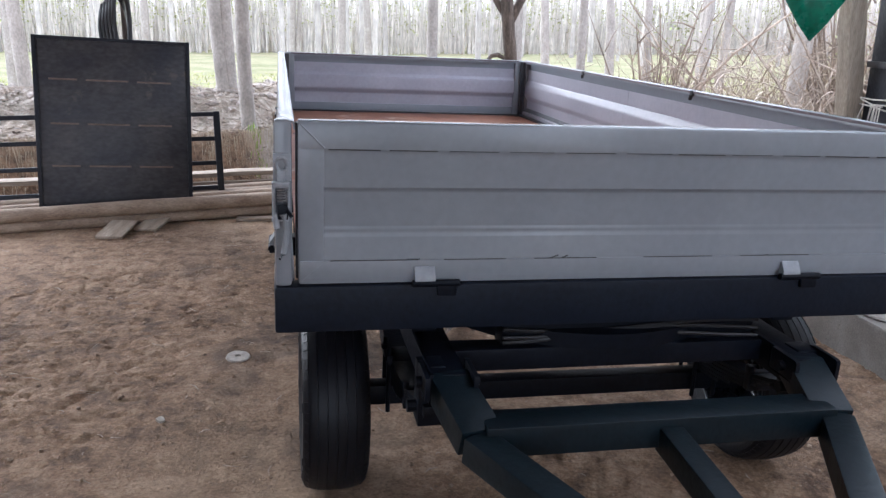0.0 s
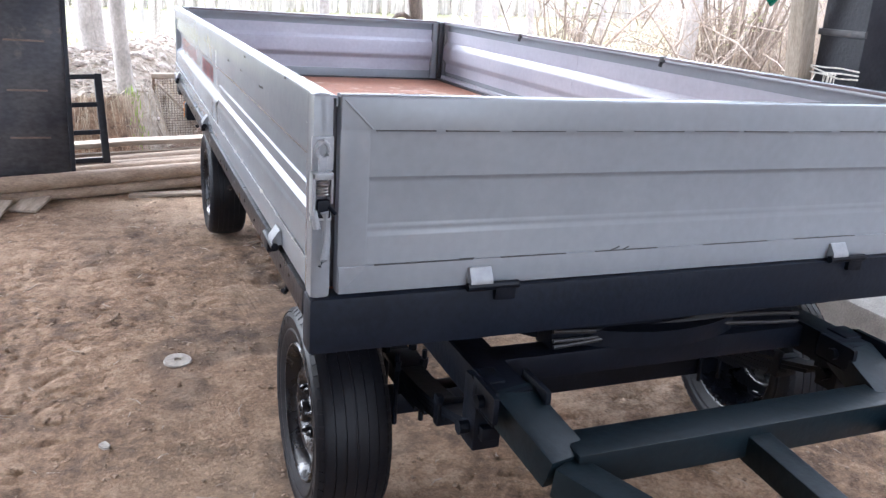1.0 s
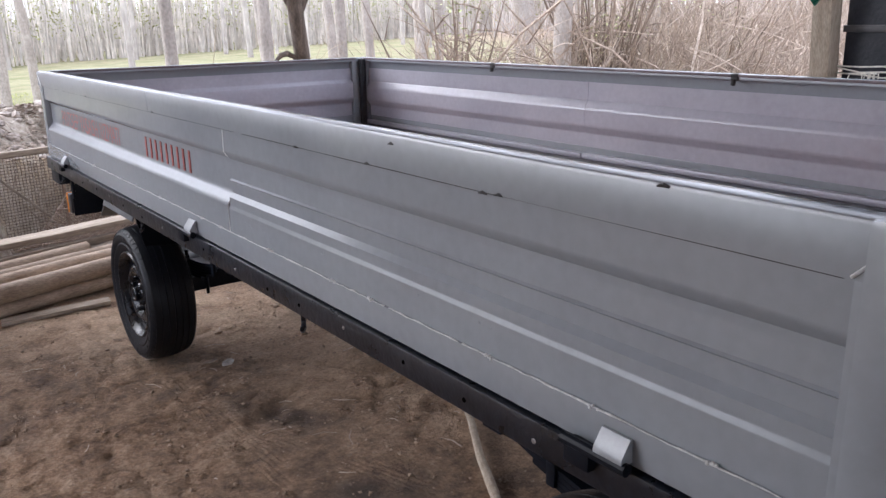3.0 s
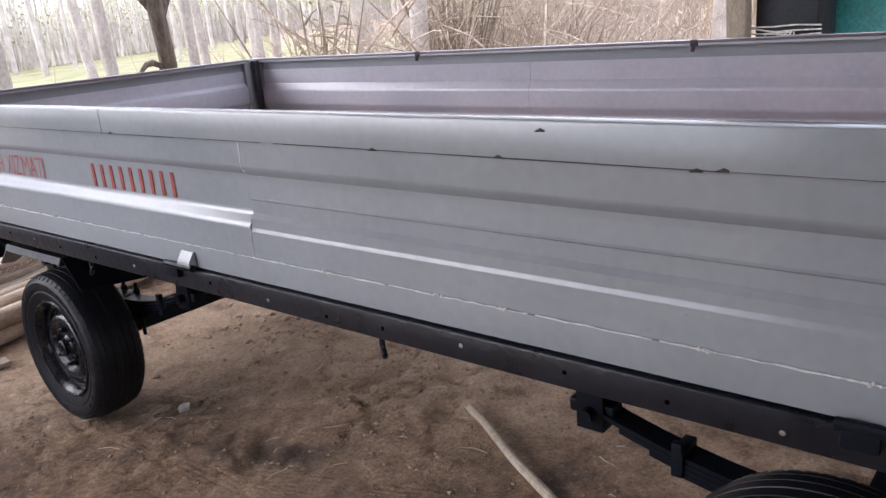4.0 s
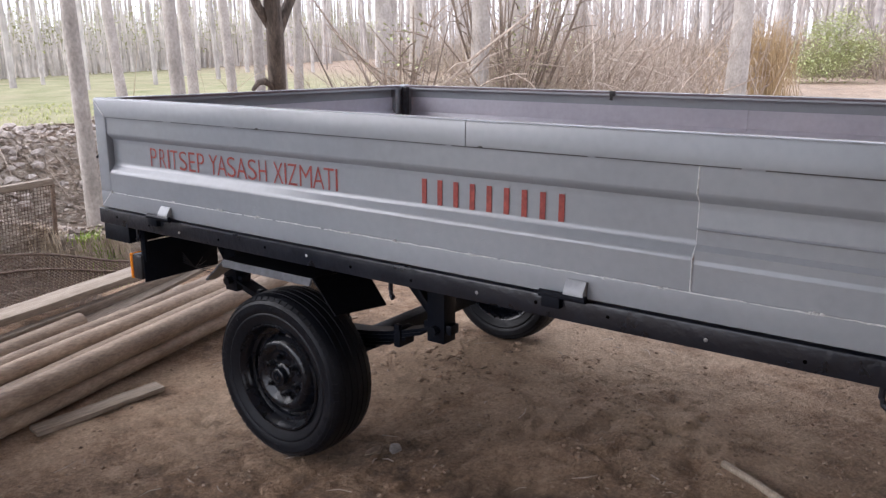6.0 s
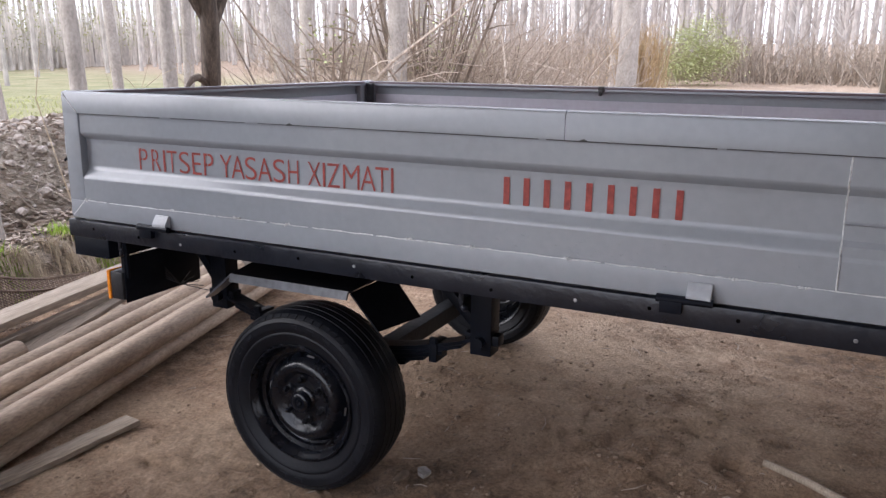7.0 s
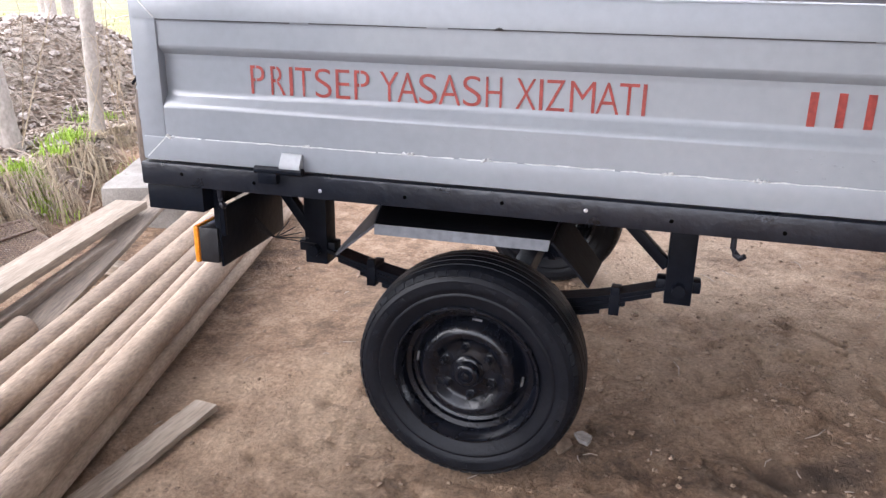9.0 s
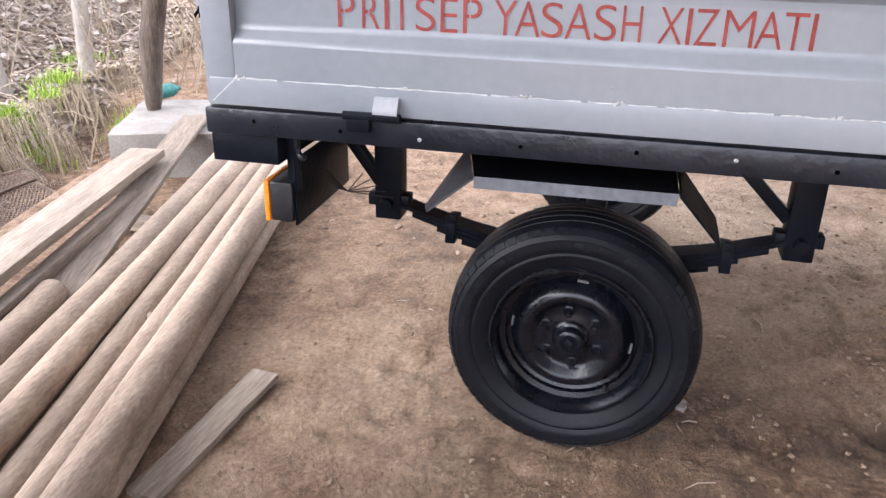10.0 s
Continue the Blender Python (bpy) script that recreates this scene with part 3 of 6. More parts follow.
# (depth inwards, height) of the pressed side sheets
PRESSED = [(0.006, 1.222), (0.005, 1.155), (0.011, 1.146), (0.025, 1.134), (0.027, 1.122), (0.027, 1.045), (0.024, 1.033), (0.008, 1.014), (0.003, 1.004), (0.003, 0.925)]
SHALLOW = [(0.006, 1.222), (0.005, 1.155), (0.010, 1.146), (0.022, 1.133), (0.023, 1.120), (0.020, 1.078), (0.015, 1.074), (0.020, 1.070), (0.020, 1.038), (0.009, 1.026), (0.0085, 1.002), (0.0045, 0.996), (0.003, 0.925)]

END_PROF = [(0.006, 1.222), (0.005, 1.121), (0.009, 1.116), (0.013, 1.110), (0.013, 1.016), (0.0113, 1.012), (0.0124, 1.006), (0.0122, 0.998), (0.0098, 0.992), (0.003, 0.925)]
FAR_PROF = [(0.006, 1.222), (0.005, 1.142), (0.010, 1.136), (0.024, 1.108), (0.027, 1.098), (0.027, 1.030), (0.024, 1.020), (0.008, 0.998), (0.003, 0.990), (0.003, 0.925)]


def crisp(prof, hold=0.0035):
    """Adds points just off each fold, so that flats stay flat and folds tight."""
    out = [prof[0]]
    for (d0, z0), (d1, z1) in zip(prof, prof[1:]):
        n = math.hypot(d1 - d0, z1 - z0)
        if n > 0.02:
            for f in (hold / n, 1 - hold / n):
                out.append((d0 + (d1 - d0) * f, z0 + (z1 - z0) * f))
        out.append((d1, z1))
    return out


def pressed_sheet(bm, prof, u0, u1, place, thick=0.005, steps=70, seed=0):
    """A folded sheet run from u0 to u1; place(u, depth, z) gives the point."""
    prof = crisp(prof)
    outer, inner = [], []
    for i in range(steps + 1):
        u = u0 + (u1 - u0) * i / steps
        dents = [0.0012 * noise.noise(Vector((u * 1.6, z * 3, seed))) + 0.0003 * noise.noise(Vector((u * 6, z * 5, seed))) for _, z in prof]
        outer.append([bm.verts.new(place(u, o + w, z)) for (o, z), w in zip(prof, dents)])
        inner.append([bm.verts.new(place(u, o + w + thick, z)) for (o, z), w in zip(prof, dents)])
    k = len(prof)
    for coat, rows in enumerate((outer, inner)):
        for r0, r1 in zip(rows, rows[1:]):
            for j in range(k - 1):
                bm.faces.new((r0[j], r1[j], r1[j + 1], r0[j + 1])).material_index = coat
    for j in (0, k - 1):
        for i in range(steps):
            bm.faces.new((outer[i][j], outer[i + 1][j], inner[i + 1][j], inner[i][j]))
    for i in (0, steps):
        for j in range(k - 1):
            bm.faces.new((outer[i][j], outer[i][j + 1], inner[i][j + 1], inner[i][j]))
    return bm


def bead(bm, place, u0, u1, depth, z, r=0.0022, gaps=0.0, seed=1, slope=0.0):
    """A thin uneven weld bead along a sheet."""
    rnd = random.Random(seed)
    u = u0
    while u < u1:
        run = min(u1 - u, 0.10 + 0.25 * rnd.random())
        n = max(3, int(run / 0.02))
        add_tube(bm, [place(u + run * i / n, depth, z + slope * (u - u0 + run * i / n) + 0.0012 * rnd.uniform(-1, 1)) for i in range(n + 1)], [r * rnd.uniform(0.5, 1.1) for _ in range(n + 1)], 5)
        u += run + gaps * rnd.random()


def tacks(bm, place, us, depth, z, seed=3):
    """Lumpy tack welds, a few blobs at each place."""
    rnd = random.Random(seed)
    for u in us:
        for k in range(rnd.randint(3, 5)):
            c = place(u + 0.007 * (k - 2) + rnd.uniform(-.002, .002), depth, z + rnd.uniform(-.002, .003))
            r = bmesh.ops.create_icosphere(bm, subdivisions=1, radius=0.0042 * rnd.uniform(0.7, 1.2), matrix=Matrix.Translation(c))


def hinge_pair(parent, place, u, away):
    """A bright hinge strap on the board and the black eye on the frame beside it."""
    bm = bmesh.new()
    pts = [(-0.006, 0.050), (-0.010, 0.050), (-0.027, 0.026), (-0.029, 0.018), (-0.027, 0.006), (-0.022, 0.000), (-0.016, 0.006), (-0.010, 0.012), (-0.004, 0.012)]
    lo = [bm.verts.new(place(u - 0.027, o, BED + z - 0.006)) for o, z in pts]
    hi = [bm.verts.new(place(u + 0.027, o, BED + z - 0.006)) for o, z in pts]
    bm.faces.new(lo)
    bm.faces.new(hi[::-1])
    for i in range(len(pts)):
        j = (i + 1) % len(pts)
        bm.faces.new((lo[i], hi[i], hi[j], lo[j]))
    part("hinge_strap", bm, GREY_BRIGHT, parent, "bright grey bent steel hinge strap")
    bm = bmesh.new()
    a, b = place(u + away * 0.034, -0.004, BED - 0.032), place(u + away * 0.086, -0.030, BED + 0.006)
    add_box(bm, a, b, 0.004)
    add_tube(bm, [place(u - 0.033, -0.022, BED + 0.002), place(u + away * 0.094, -0.022, BED + 0.002)], 0.010, 10)
    part("hinge_eye", bm, NAVY, parent, "black hinge eye with its pin")


# near side board
def near(u, depth, z):
    return Vector((depth, u, z))


def far(u, depth, z):
    return Vector((W - depth, u, z))


def front(u, depth, z):
    return Vector((u, depth, z))


def rear(u, depth, z):
    return Vector((u, L - depth, z))


def rounded_cap(bm, place, u0, u1, out, depth, z0, z1, r=0.008):
    """An angle-iron capping with rounded shoulders over a board's top edge."""
    prof = [(out, z0), (out, z1 - r), (out + r * 0.3, z1 - r * 0.3), (out + r, z1), (depth - r, z1), (depth - r * .3, z1 - r * .3), (depth, z1 - r), (depth, z1 - 0.022)]
    inner = [(depth - 0.004, z1 - 0.022), (depth - 0.004, z1 - 0.006), (out + 0.004, z1 - 0.006), (out + 0.004, z0)]
    loop = prof + inner
    n = 24
    rows = []
    for i in range(n + 1):
        u = u0 + (u1 - u0) * i / n
        w = 0.0012 * noise.noise(Vector((u * 3, z0, 4.2)))
        rows.append([bm.verts.new(place(u, o, z + w)) for o, z in loop])
    k = len(loop)
    for r0, r1 in zip(rows, rows[1:]):
        for j in range(k):
            bm.faces.new((r0[j], r1[j], r1[(j + 1) % k], r0[(j + 1) % k]))
    bm.faces.new(rows[0][::-1])
    bm.faces.new(rows[-1])


def board(name, label, place, u0, u1, seam=None, profs=(PRESSED, SHALLOW), mitre=True, seed=0, cap_seam=None, beaded=True):
    """A drop side: pressed sheets between end borders, a top capping and a bottom angle, with its welds."""
    e = 0.066
    bm = bmesh.new()
    pressed_sheet(bm, profs[0], (seam if seam else u0 + e - 0.004), u1 - e + 0.004, place, seed=seed)
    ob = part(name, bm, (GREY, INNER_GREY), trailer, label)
    if seam:
        bm = bmesh.new()
        pressed_sheet(bm, profs[1], u0 + e - 0.004, seam - 0.0015, place, seed=seed + 7)
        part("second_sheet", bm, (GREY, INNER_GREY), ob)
    for a, b in ((u0, u0 + e), (u1 - e, u1)):
        bm = bmesh.new()
        add_box(bm, place(a, 0.0, BED), place(b, 0.034, TOP - 0.004), 0.007)
        part("end_border", bm, GREY, ob)
    cuts = [u0 + 0.002] + ([cap_seam] if cap_seam else []) + [u1 - 0.002]
    for a, b in zip(cuts, cuts[1:]):
        bm = bmesh.new()
        rounded_cap(bm, place, a, b - 0.003, -0.003, 0.042, 1.219, TOP)
        part("top_capping", bm, GREY, ob)
    bm = bmesh.new()
    add_box(bm, place(u0 + 0.004, -0.003, BED), place(u1 - 0.004, 0.010, 0.929), 0.002)
    add_box(bm, place(u0 + 0.03, 0.010, BED), place(u1 - 0.03, 0.040, BED + 0.008), 0.002)
    part("bottom_angle", bm, GREY, ob)
    if beaded:
        bm = bmesh.new()
        bead(bm, place, u0 + e, u1 - e, -0.0015, 0.9295, 0.0020, 0.02, seed + 1)
        part("weld_bead", bm, WELD, ob, "thin broken weld bead")
    span = u1 - u0
    for i in range(15 if beaded else 0):
        bm = bmesh.new()
        tacks(bm, place, [u0 + 0.16 + (span - 0.3) * (i + 0.25 * math.sin(i * 2.3 + seed)) / 14], -0.002, 0.930, seed + i)
        part("tack_weld", bm, WELD, ob, "lumpy painted tack weld")
    for a, s in ((u0 + e, -1), (u1 - e, 1)):
        bm = bmesh.new()
        add_tube(bm, [place(a + s * 0.058 * k / 5, -0.001, 0.927 - 0.052 * k / 5) for k in range(6)], 0.0026, 6)
        part("mitre_weld", bm, WELD if beaded else GREY, ob)
        if mitre:
            bm = bmesh.new()
            add_tube(bm, [place(a + s * 0.058 * k / 5, -0.003, 1.222 + 0.058 * k / 5) for k in range(6)], 0.0024, 6)
            part("mitre_weld", bm, WELD if beaded else GREY, ob)
    if seam:
        bm = bmesh.new()
        add_tube(bm, [place(seam + 0.001 * math.sin(k * 2), d, z) for k, (d, z) in enumerate(profs[0])], 0.0022, 6)
        part("seam_weld", bm, WELD, ob)
    bm = bmesh.new()
    rnd = random.Random(seed + 5)
    u = u0 + e + 0.01
    while u < u1 - e:
        run = min(0.15 + 0.5 * rnd.random() if beaded else rnd.uniform(0.10, 0.14), u1 - e - u)
        add_box(bm, place(u, 0.001, 1.2165 + rnd.uniform(-.0006, .0006)), place(u + run, 0.0075, 1.2190))
        u += run + (rnd.choice((0.0, 0.02, 0.05)) if beaded else rnd.uniform(0.02, 0.035))
    part("open_joint", bm, DARK_LINE, ob, "dark open joint under the capping")
    return ob


side = board("side_board", "grey pressed-steel side board with red stencilled lettering", near, -0.004, L + 0.002, seam=1.79, seed=1, cap_seam=2.406)
for u in (0.36, 2.066, 3.71):
    hinge_pair(side, near, u, 1)
far_side = board("side_board", "grey pressed-steel side board with rusty top edge", far, 0.0, L, seam=2.2, profs=(FAR_PROF, FAR_PROF), seed=11)
for u in (0.36, 2.066, 3.71):
    hinge_pair(far_side, far, u, 1)
front_board = board("end_board", "grey pressed-steel drop board at the drawbar end", front, 0.048, W - 0.048, seed=21, mitre=True, profs=(END_PROF, END_PROF), beaded=False)
for u in (0.377, 1.457):
    hinge_pair(front_board, front, u, 1)
rear_board = board("end_board", "grey pressed-steel tail board", rear, 0.048, W - 0.048, seed=31)
for u in (0.377, 1.457):
    hinge_pair(rear_board, rear, u, 1)

# blisters and spatter in the side board's paint
rnd = random.Random(41)
bm = bmesh.new()
for k in range(70):
    u, z = rnd.gauss(2.30, 0.13), rnd.uniform(0.935, 0.992)
    c = near(u, 0.0026, z)
    bmesh.ops.create_icosphere(bm, subdivisions=1, radius=rnd.uniform(0.001, 0.0030), matrix=Matrix.Translation(c) @ Matrix.Diagonal((0.4, 1.8, 0.9, 1)))
for k in range(26):
    u, z = rnd.uniform(0.3, 3.8), rnd.uniform(0.945, 1.0)
    for q in range(3):
        bmesh.ops.create_icosphere(bm, subdivisions=1, radius=rnd.uniform(0.001, 0.0022), matrix=Matrix.Translation(near(u + rnd.uniform(-.02, .02), 0.0026, z + rnd.uniform(-.006, .006))) @ Matrix.Diagonal((0.6, 1.5, 1.0, 1)))
tagged(part("paint_blisters", bm, GREY, side), kind="stuff")
for u, z in ((0.62, 1.2185), (0.66, 1.216), (1.02, 1.2185), (0.30, 1.282), (1.33, 1.2175), (0.93, 1.268), (2.35, 1.2185), (3.20, 1.2185)):
    bm = bmesh.new()
    add_tube(bm, [near(u, -0.002, z), near(u + 0.008, -0.0035, z + 0.002), near(u + 0.02, -0.002, z - 0.001)], [0.002, 0.0034, 0.0015], 6)
    part("paint_chip", bm, DARK_LINE, side, "dark chip in the paint")

# scratches and stray weld dashes on the drawbar end board
for u, z, du, dz in ((0.70, 0.915, 0.05, 0.022), (0.76, 0.928, 0.018, 0.008), (0.33, 0.93, 0.035, 0.0), (1.22, 0.923, 0.03, 0.002), (1.36, 0.926, 0.03, 0.004)):
    bm = bmesh.new()
    add_tube(bm, [front(u, 0.002, z), front(u + du * 0.5, 0.0015, z + dz * 0.6), front(u + du, 0.002, z + dz)], 0.0016, 5)
    part("scratch", bm, DARK_LINE, front_board, "dark scratch through the paint")

for u0, u1 in ((0.13, 0.36), (0.43, 0.60), (0.68, 0.86), (1.00, 1.21), (1.30, 1.52)):
    bm = bmesh.new()
    add_box(bm, front(u0, -0.0036, 0.9284), front(u1, 0.001, 0.9300))
    part("open_joint", bm, DARK_LINE, front_board, "dark broken joint over the bottom angle")

# dark gaps and rusty notches on the far capping
for u in (1.437, 2.824):
    bm = bmesh.new()
    add_box(bm, far(u - 0.015, 0.030, TOP - 0.024), far(u + 0.015, 0.050, TOP + 0.0015), 0.005)
    add_tube(bm, [far(u, 0.048, TOP - 0.02), far(u + 0.004, 0.049, TOP - 0.042)], 0.009, 6)
    part("rust_notch", bm, DARK_LINE, far_side, "dark rusty notch in the capping")

# rounded flange along the foot of the far board's inner face
for u0, u1 in ((0.06, 2.196), (2.204, L - 0.06)):
    bm = bmesh.new()
    add_box(bm, far(u0, 0.012, BED + 0.009), far(u1, 0.046, 0.903), 0.010)
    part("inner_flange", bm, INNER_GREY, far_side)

# undercoat showing on the inner top edges
for place, u0, u1, parent in ((far, 0.05, L - 0.05, far_side), (rear, 0.09, W - 0.09, rear_board)):
    bm = bmesh.new()
    add_box(bm, place(u0, 0.0425, TOP - 0.011), place(u1, 0.0465, TOP - 0.001), 0.001)
    part("inner_edging", bm, INNER_EDGE, parent, "purple-brown undercoated inner edge")

# corner posts
for X in (0.0, W):
    for Y, s in ((0.0, -1), (L, 1)):
        bm = bmesh.new()
        x0, x1 = (-0.010 if s < 0 else 0.002, 0.034) if X == 0 else (W - 0.034, W + 0.010)
        add_box(bm, (x0, Y - 0.010 if s < 0 else Y - 0.05, BED - 0.004), (x1, Y + 0.05 if s < 0 else Y + 0.012, TOP + 0.002), 0.012)
        part("corner_post", bm, GREY, trailer, "grey rounded corner post")
        # Dark strip up each inside corner paints the shade that lies there.
        bm = bmesh.new()
        xi = (0.043, 0.075) if X == 0 else (W - 0.075, W - 0.043)
        yi = (Y + 0.045, Y + 0.075) if s < 0 else (Y - 0.075, Y - 0.045)
        add_box(bm, (xi[0], yi[0], BED), (xi[1], yi[1], TOP - 0.01), 0.003)
        part("inner_corner_shade", bm, IRON, trailer, "dark strip painting the shade in the inner corner")


def latch(m, deep=0.8):
    """An over-centre latch on a corner post; x across, z up, -y towards the viewer."""
    bm = bmesh.new()
    add_box(bm, (-0.024, -0.006, 0.285), (0.030, 0.004, 0.372), 0.003)
    add_box(bm, (-0.024, -0.004, 0.15), (-0.016, 0.004, 0.29), 0.002)
    body = part("latch", bm, GREY_BRIGHT, trailer, "grey over-centre board latch")
    body.matrix_local = m @ Matrix.Translation((0, 0, 0.050)) @ Matrix.Diagonal((0.82, deep, 0.78, 1))
    bm = bmesh.new()
    ring = [(0.015 * math.sin(2 * math.pi * k / 14), -0.016, 0.340 + 0.022 * math.cos(2 * math.pi * k / 14)) for k in range(15)]
    add_tube(bm, ring, 0.006, 8)
    add_box(bm, (-0.011, -0.022, 0.268), (0.011, -0.012, 0.322), 0.003)
    part("hook", bm, GREY_BRIGHT, body, "paint-worn hook")
    bm = bmesh.new()
    add_box(bm, (-0.028, -0.036, 0.175), (-0.020, 0.0, 0.285), 0.002)
    add_box(bm, (0.018, -0.036, 0.205), (0.024, 0.0, 0.280), 0.002)
    add_box(bm, (-0.028, -0.036, 0.268), (0.024, -0.006, 0.285), 0.002)
    part("clevis", bm, GREY_BRIGHT, body)
    bm = bmesh.new()
    for k in range(6):
        z = 0.222 + 0.0085 * k
        add_tube(bm, [(0.002 + 0.014 * math.cos(a * math.pi / 5), -0.022 + 0.012 * math.sin(a * math.pi / 5), z + 0.0008 * a) for a in range(11)], 0.0026, 5)
    part("spring", bm, STEEL, body, "steel coil spring")
    bm = bmesh.new()
    add_box(bm, (-0.012, -0.030, 0.165), (0.020, -0.008, 0.212), 0.004)
    add_tube(bm, [(0.012, -0.020, 0.200), (0.030, -0.042, 0.178)], 0.006, 8)
    part("pawl", bm, NAVY, body, "black pawl")
    bm = bmesh.new()
    add_tube(bm, [(-0.020, -0.02, 0.185), (-0.016, -0.03, 0.150), (-0.014, -0.034, 0.138)], [0.008, 0.010, 0.009], 10)
    add_tube(bm, [(-0.03, -0.022, 0.165), (0.022, -0.022, 0.165)], 0.007, 10)
    part("pin", bm, GREY_BRIGHT, body)
    bm = bmesh.new()
    pts = [(0.004, 0.185), (0.010, 0.160), (0.014, 0.125), (0.013, 0.090), (0.004, 0.055), (-0.006, 0.036)]
    add_tube(bm, [(x, -0.026 + 0.010 * math.sin(k), z) for k, (x, z) in enumerate(pts)], [0.012, 0.011, 0.010, 0.010, 0.009, 0.006], 10)
    part("lever", bm, GREY, body, "curved grey latch lever")


latch(pose(0.008, -0.010, BED))
latch(Matrix.Translation((W - 0.010, -0.014, BED)))
latch(Matrix.Translation((0.030, L + 0.008, BED)) @ pose(0, 0, 0, 0, 0, 180), 0.35)
latch(Matrix.Translation((W - 0.030, L + 0.008, BED)) @ pose(0, 0, 0, 0, 0, 180), 0.35)

# bed floor
for y0, y1 in ((0.05, 1.40), (1.404, 2.80), (2.804, L - 0.05)):
    bm = bmesh.new()
    add_box(bm, (0.05, y0, BED - 0.012), (W - 0.05, y1, BED), 0.001)
    part("floor_sheet", bm, PRIMER, trailer, "red-primed steel floor sheet")
for y in (1.402, 2.802):
    bm = bmesh.new()
    add_box(bm, (0.08, y - 0.006, BED - 0.006), (W - 0.08, y + 0.006, BED + 0.003), 0.001)
    part("floor_seam", bm, IRON, trailer, "dark welded floor seam")
bm = bmesh.new()
add_box(bm, (W - 0.075, 0.06, BED), (W - 0.055, L - 0.06, BED + 0.012), 0.003)
add_box(bm, (0.06, L - 0.075, BED), (W - 0.06, L - 0.055, BED + 0.012), 0.003)
part("floor_edging", bm, IRON, trailer, "dark edging along the floor")


# lettering
def lettering(words, u_left, u_right, z0, z1):
    cu = bpy.data.curves.new("lettering", "FONT")
    cu.body, cu.size, cu.extrude, cu.offset = words, 0.1, 0.0, -0.0009
    tmp = new("lettering_curve", cu)
    me = bpy.data.meshes.new_from_object(tmp.evaluated_get(bpy.context.evaluated_depsgraph_get()))
    bpy.data.objects.remove(tmp)
    co = np.empty(len(me.vertices) * 3)
    me.vertices.foreach_get("co", co)
    co = co.reshape(-1, 3)
    lo, hi = co.min(0), co.max(0)
    u = u_left + (co[:, 0] - lo[0]) / (hi[0] - lo[0]) * (u_right - u_left)
    z = z0 + (co[:, 1] - lo[1]) / (hi[1] - lo[1]) * (z1 - z0)
    me.vertices.foreach_set("co", np.stack([np.full(len(u), 0.0253), u, z], 1).ravel())
    me.update()
    return me


GLYPHS = [  # each letter with its two edges along the board
    ("P", 3.827, 3.790), ("R", 3.773, 3.735), ("I", 3.724, 3.715), ("T", 3.708, 3.666), ("S", 3.657, 3.615), ("E", 3.604, 3.568), ("P", 3.557, 3.519),
    ("Y", 3.493, 3.447), ("A", 3.450, 3.400), ("S", 3.397, 3.355), ("A", 3.350, 3.299), ("S", 3.293, 3.251), ("H", 3.240, 3.203),
    ("X", 3.171, 3.126), ("I", 3.119, 3.111), ("Z", 3.104, 3.062), ("M", 3.051, 2.997), ("A", 2.994, 2.945), ("T", 2.946, 2.904), ("I", 2.897, 2.889),
]
for glyph, ul, ur in GLYPHS:
    me = lettering(glyph, ul, ur, 1.047, 1.115)
    me.materials.clear()
    me.materials.append(RED_PAINT)
    if glyph in "PR":
        bm = bmesh.new()
        bm.from_mesh(me)
        gap = ul + 0.34 * (ur - ul)
        for edge in (gap, gap - 0.0035):
            bmesh.ops.bisect_plane(bm, geom=bm.verts[:] + bm.edges[:] + bm.faces[:], plane_co=(0, edge, 0), plane_no=(0, 1, 0))
        bmesh.ops.delete(bm, geom=[f for f in bm.faces if gap - 0.0035 < f.calc_center_median().y < gap], context="FACES")
        bm.to_mesh(me)
        bm.free()
    ob = new("letter", me)
    ob.parent = side
for k in range(9):
    bm = bmesh.new()
    u = 2.575 - 0.0535 * k
    add_box(bm, (0.0248, u - 0.023, 1.046), (0.0262, u - 0.007, 1.116))
    part("painted_bar", bm, RED_PAINT, side, "plain red painted bar")

# chassis
bm = bmesh.new()
add_box(bm, (-0.012, -0.018, 0.738), (W + 0.012, 0.050, BED - 0.003), 0.010)
part("front_beam", bm, BEAM_NAVY, trailer, "deep black front cross beam")
for x0, x1 in ((-0.013, 0.030), (W - 0.030, W + 0.013)):
    bm = bmesh.new()
    add_box(bm, (x0, 0.052, 0.803), (x1, L + 0.012, BED - 0.005), 0.007)
    part("side_rail", bm, RAIL_PAINT, trailer, "black side rail with bolt heads")
for k in range(19):
    for X, s in ((-0.013, -1), (W + 0.013, 1)):
        bm = bmesh.new()
        u = 0.30 + 0.2075 * k + 0.02 * math.sin(k * 1.7)
        add_lathe(bm, [(0.0, 0.0), (0.0, 0.0050), (s * 0.0015, 0.0042), (s * 0.002, 0.0)], 10, "x", (X, u, 0.832 + 0.006 * math.sin(k * 5)))
        part(*(("bolt_head", bm, STEEL, trailer) if k % 3 == 1 else ("bolt_hole", bm, HOLE, trailer)))
bm = bmesh.new()
add_box(bm, (0.0, L - 0.155, 0.735), (W, L + 0.008, 0.801), 0.004)
part("rear_beam", bm, NAVY, trailer, "black rear cross beam")
RAILX = (0.395, W - 0.395)
for X in RAILX:
    bm = bmesh.new()
    add_box(bm, (X - 0.035, 0.06, 0.700), (X + 0.035, L - 0.16, 0.800), 0.004)
    part("long_beam", bm, NAVY, trailer)
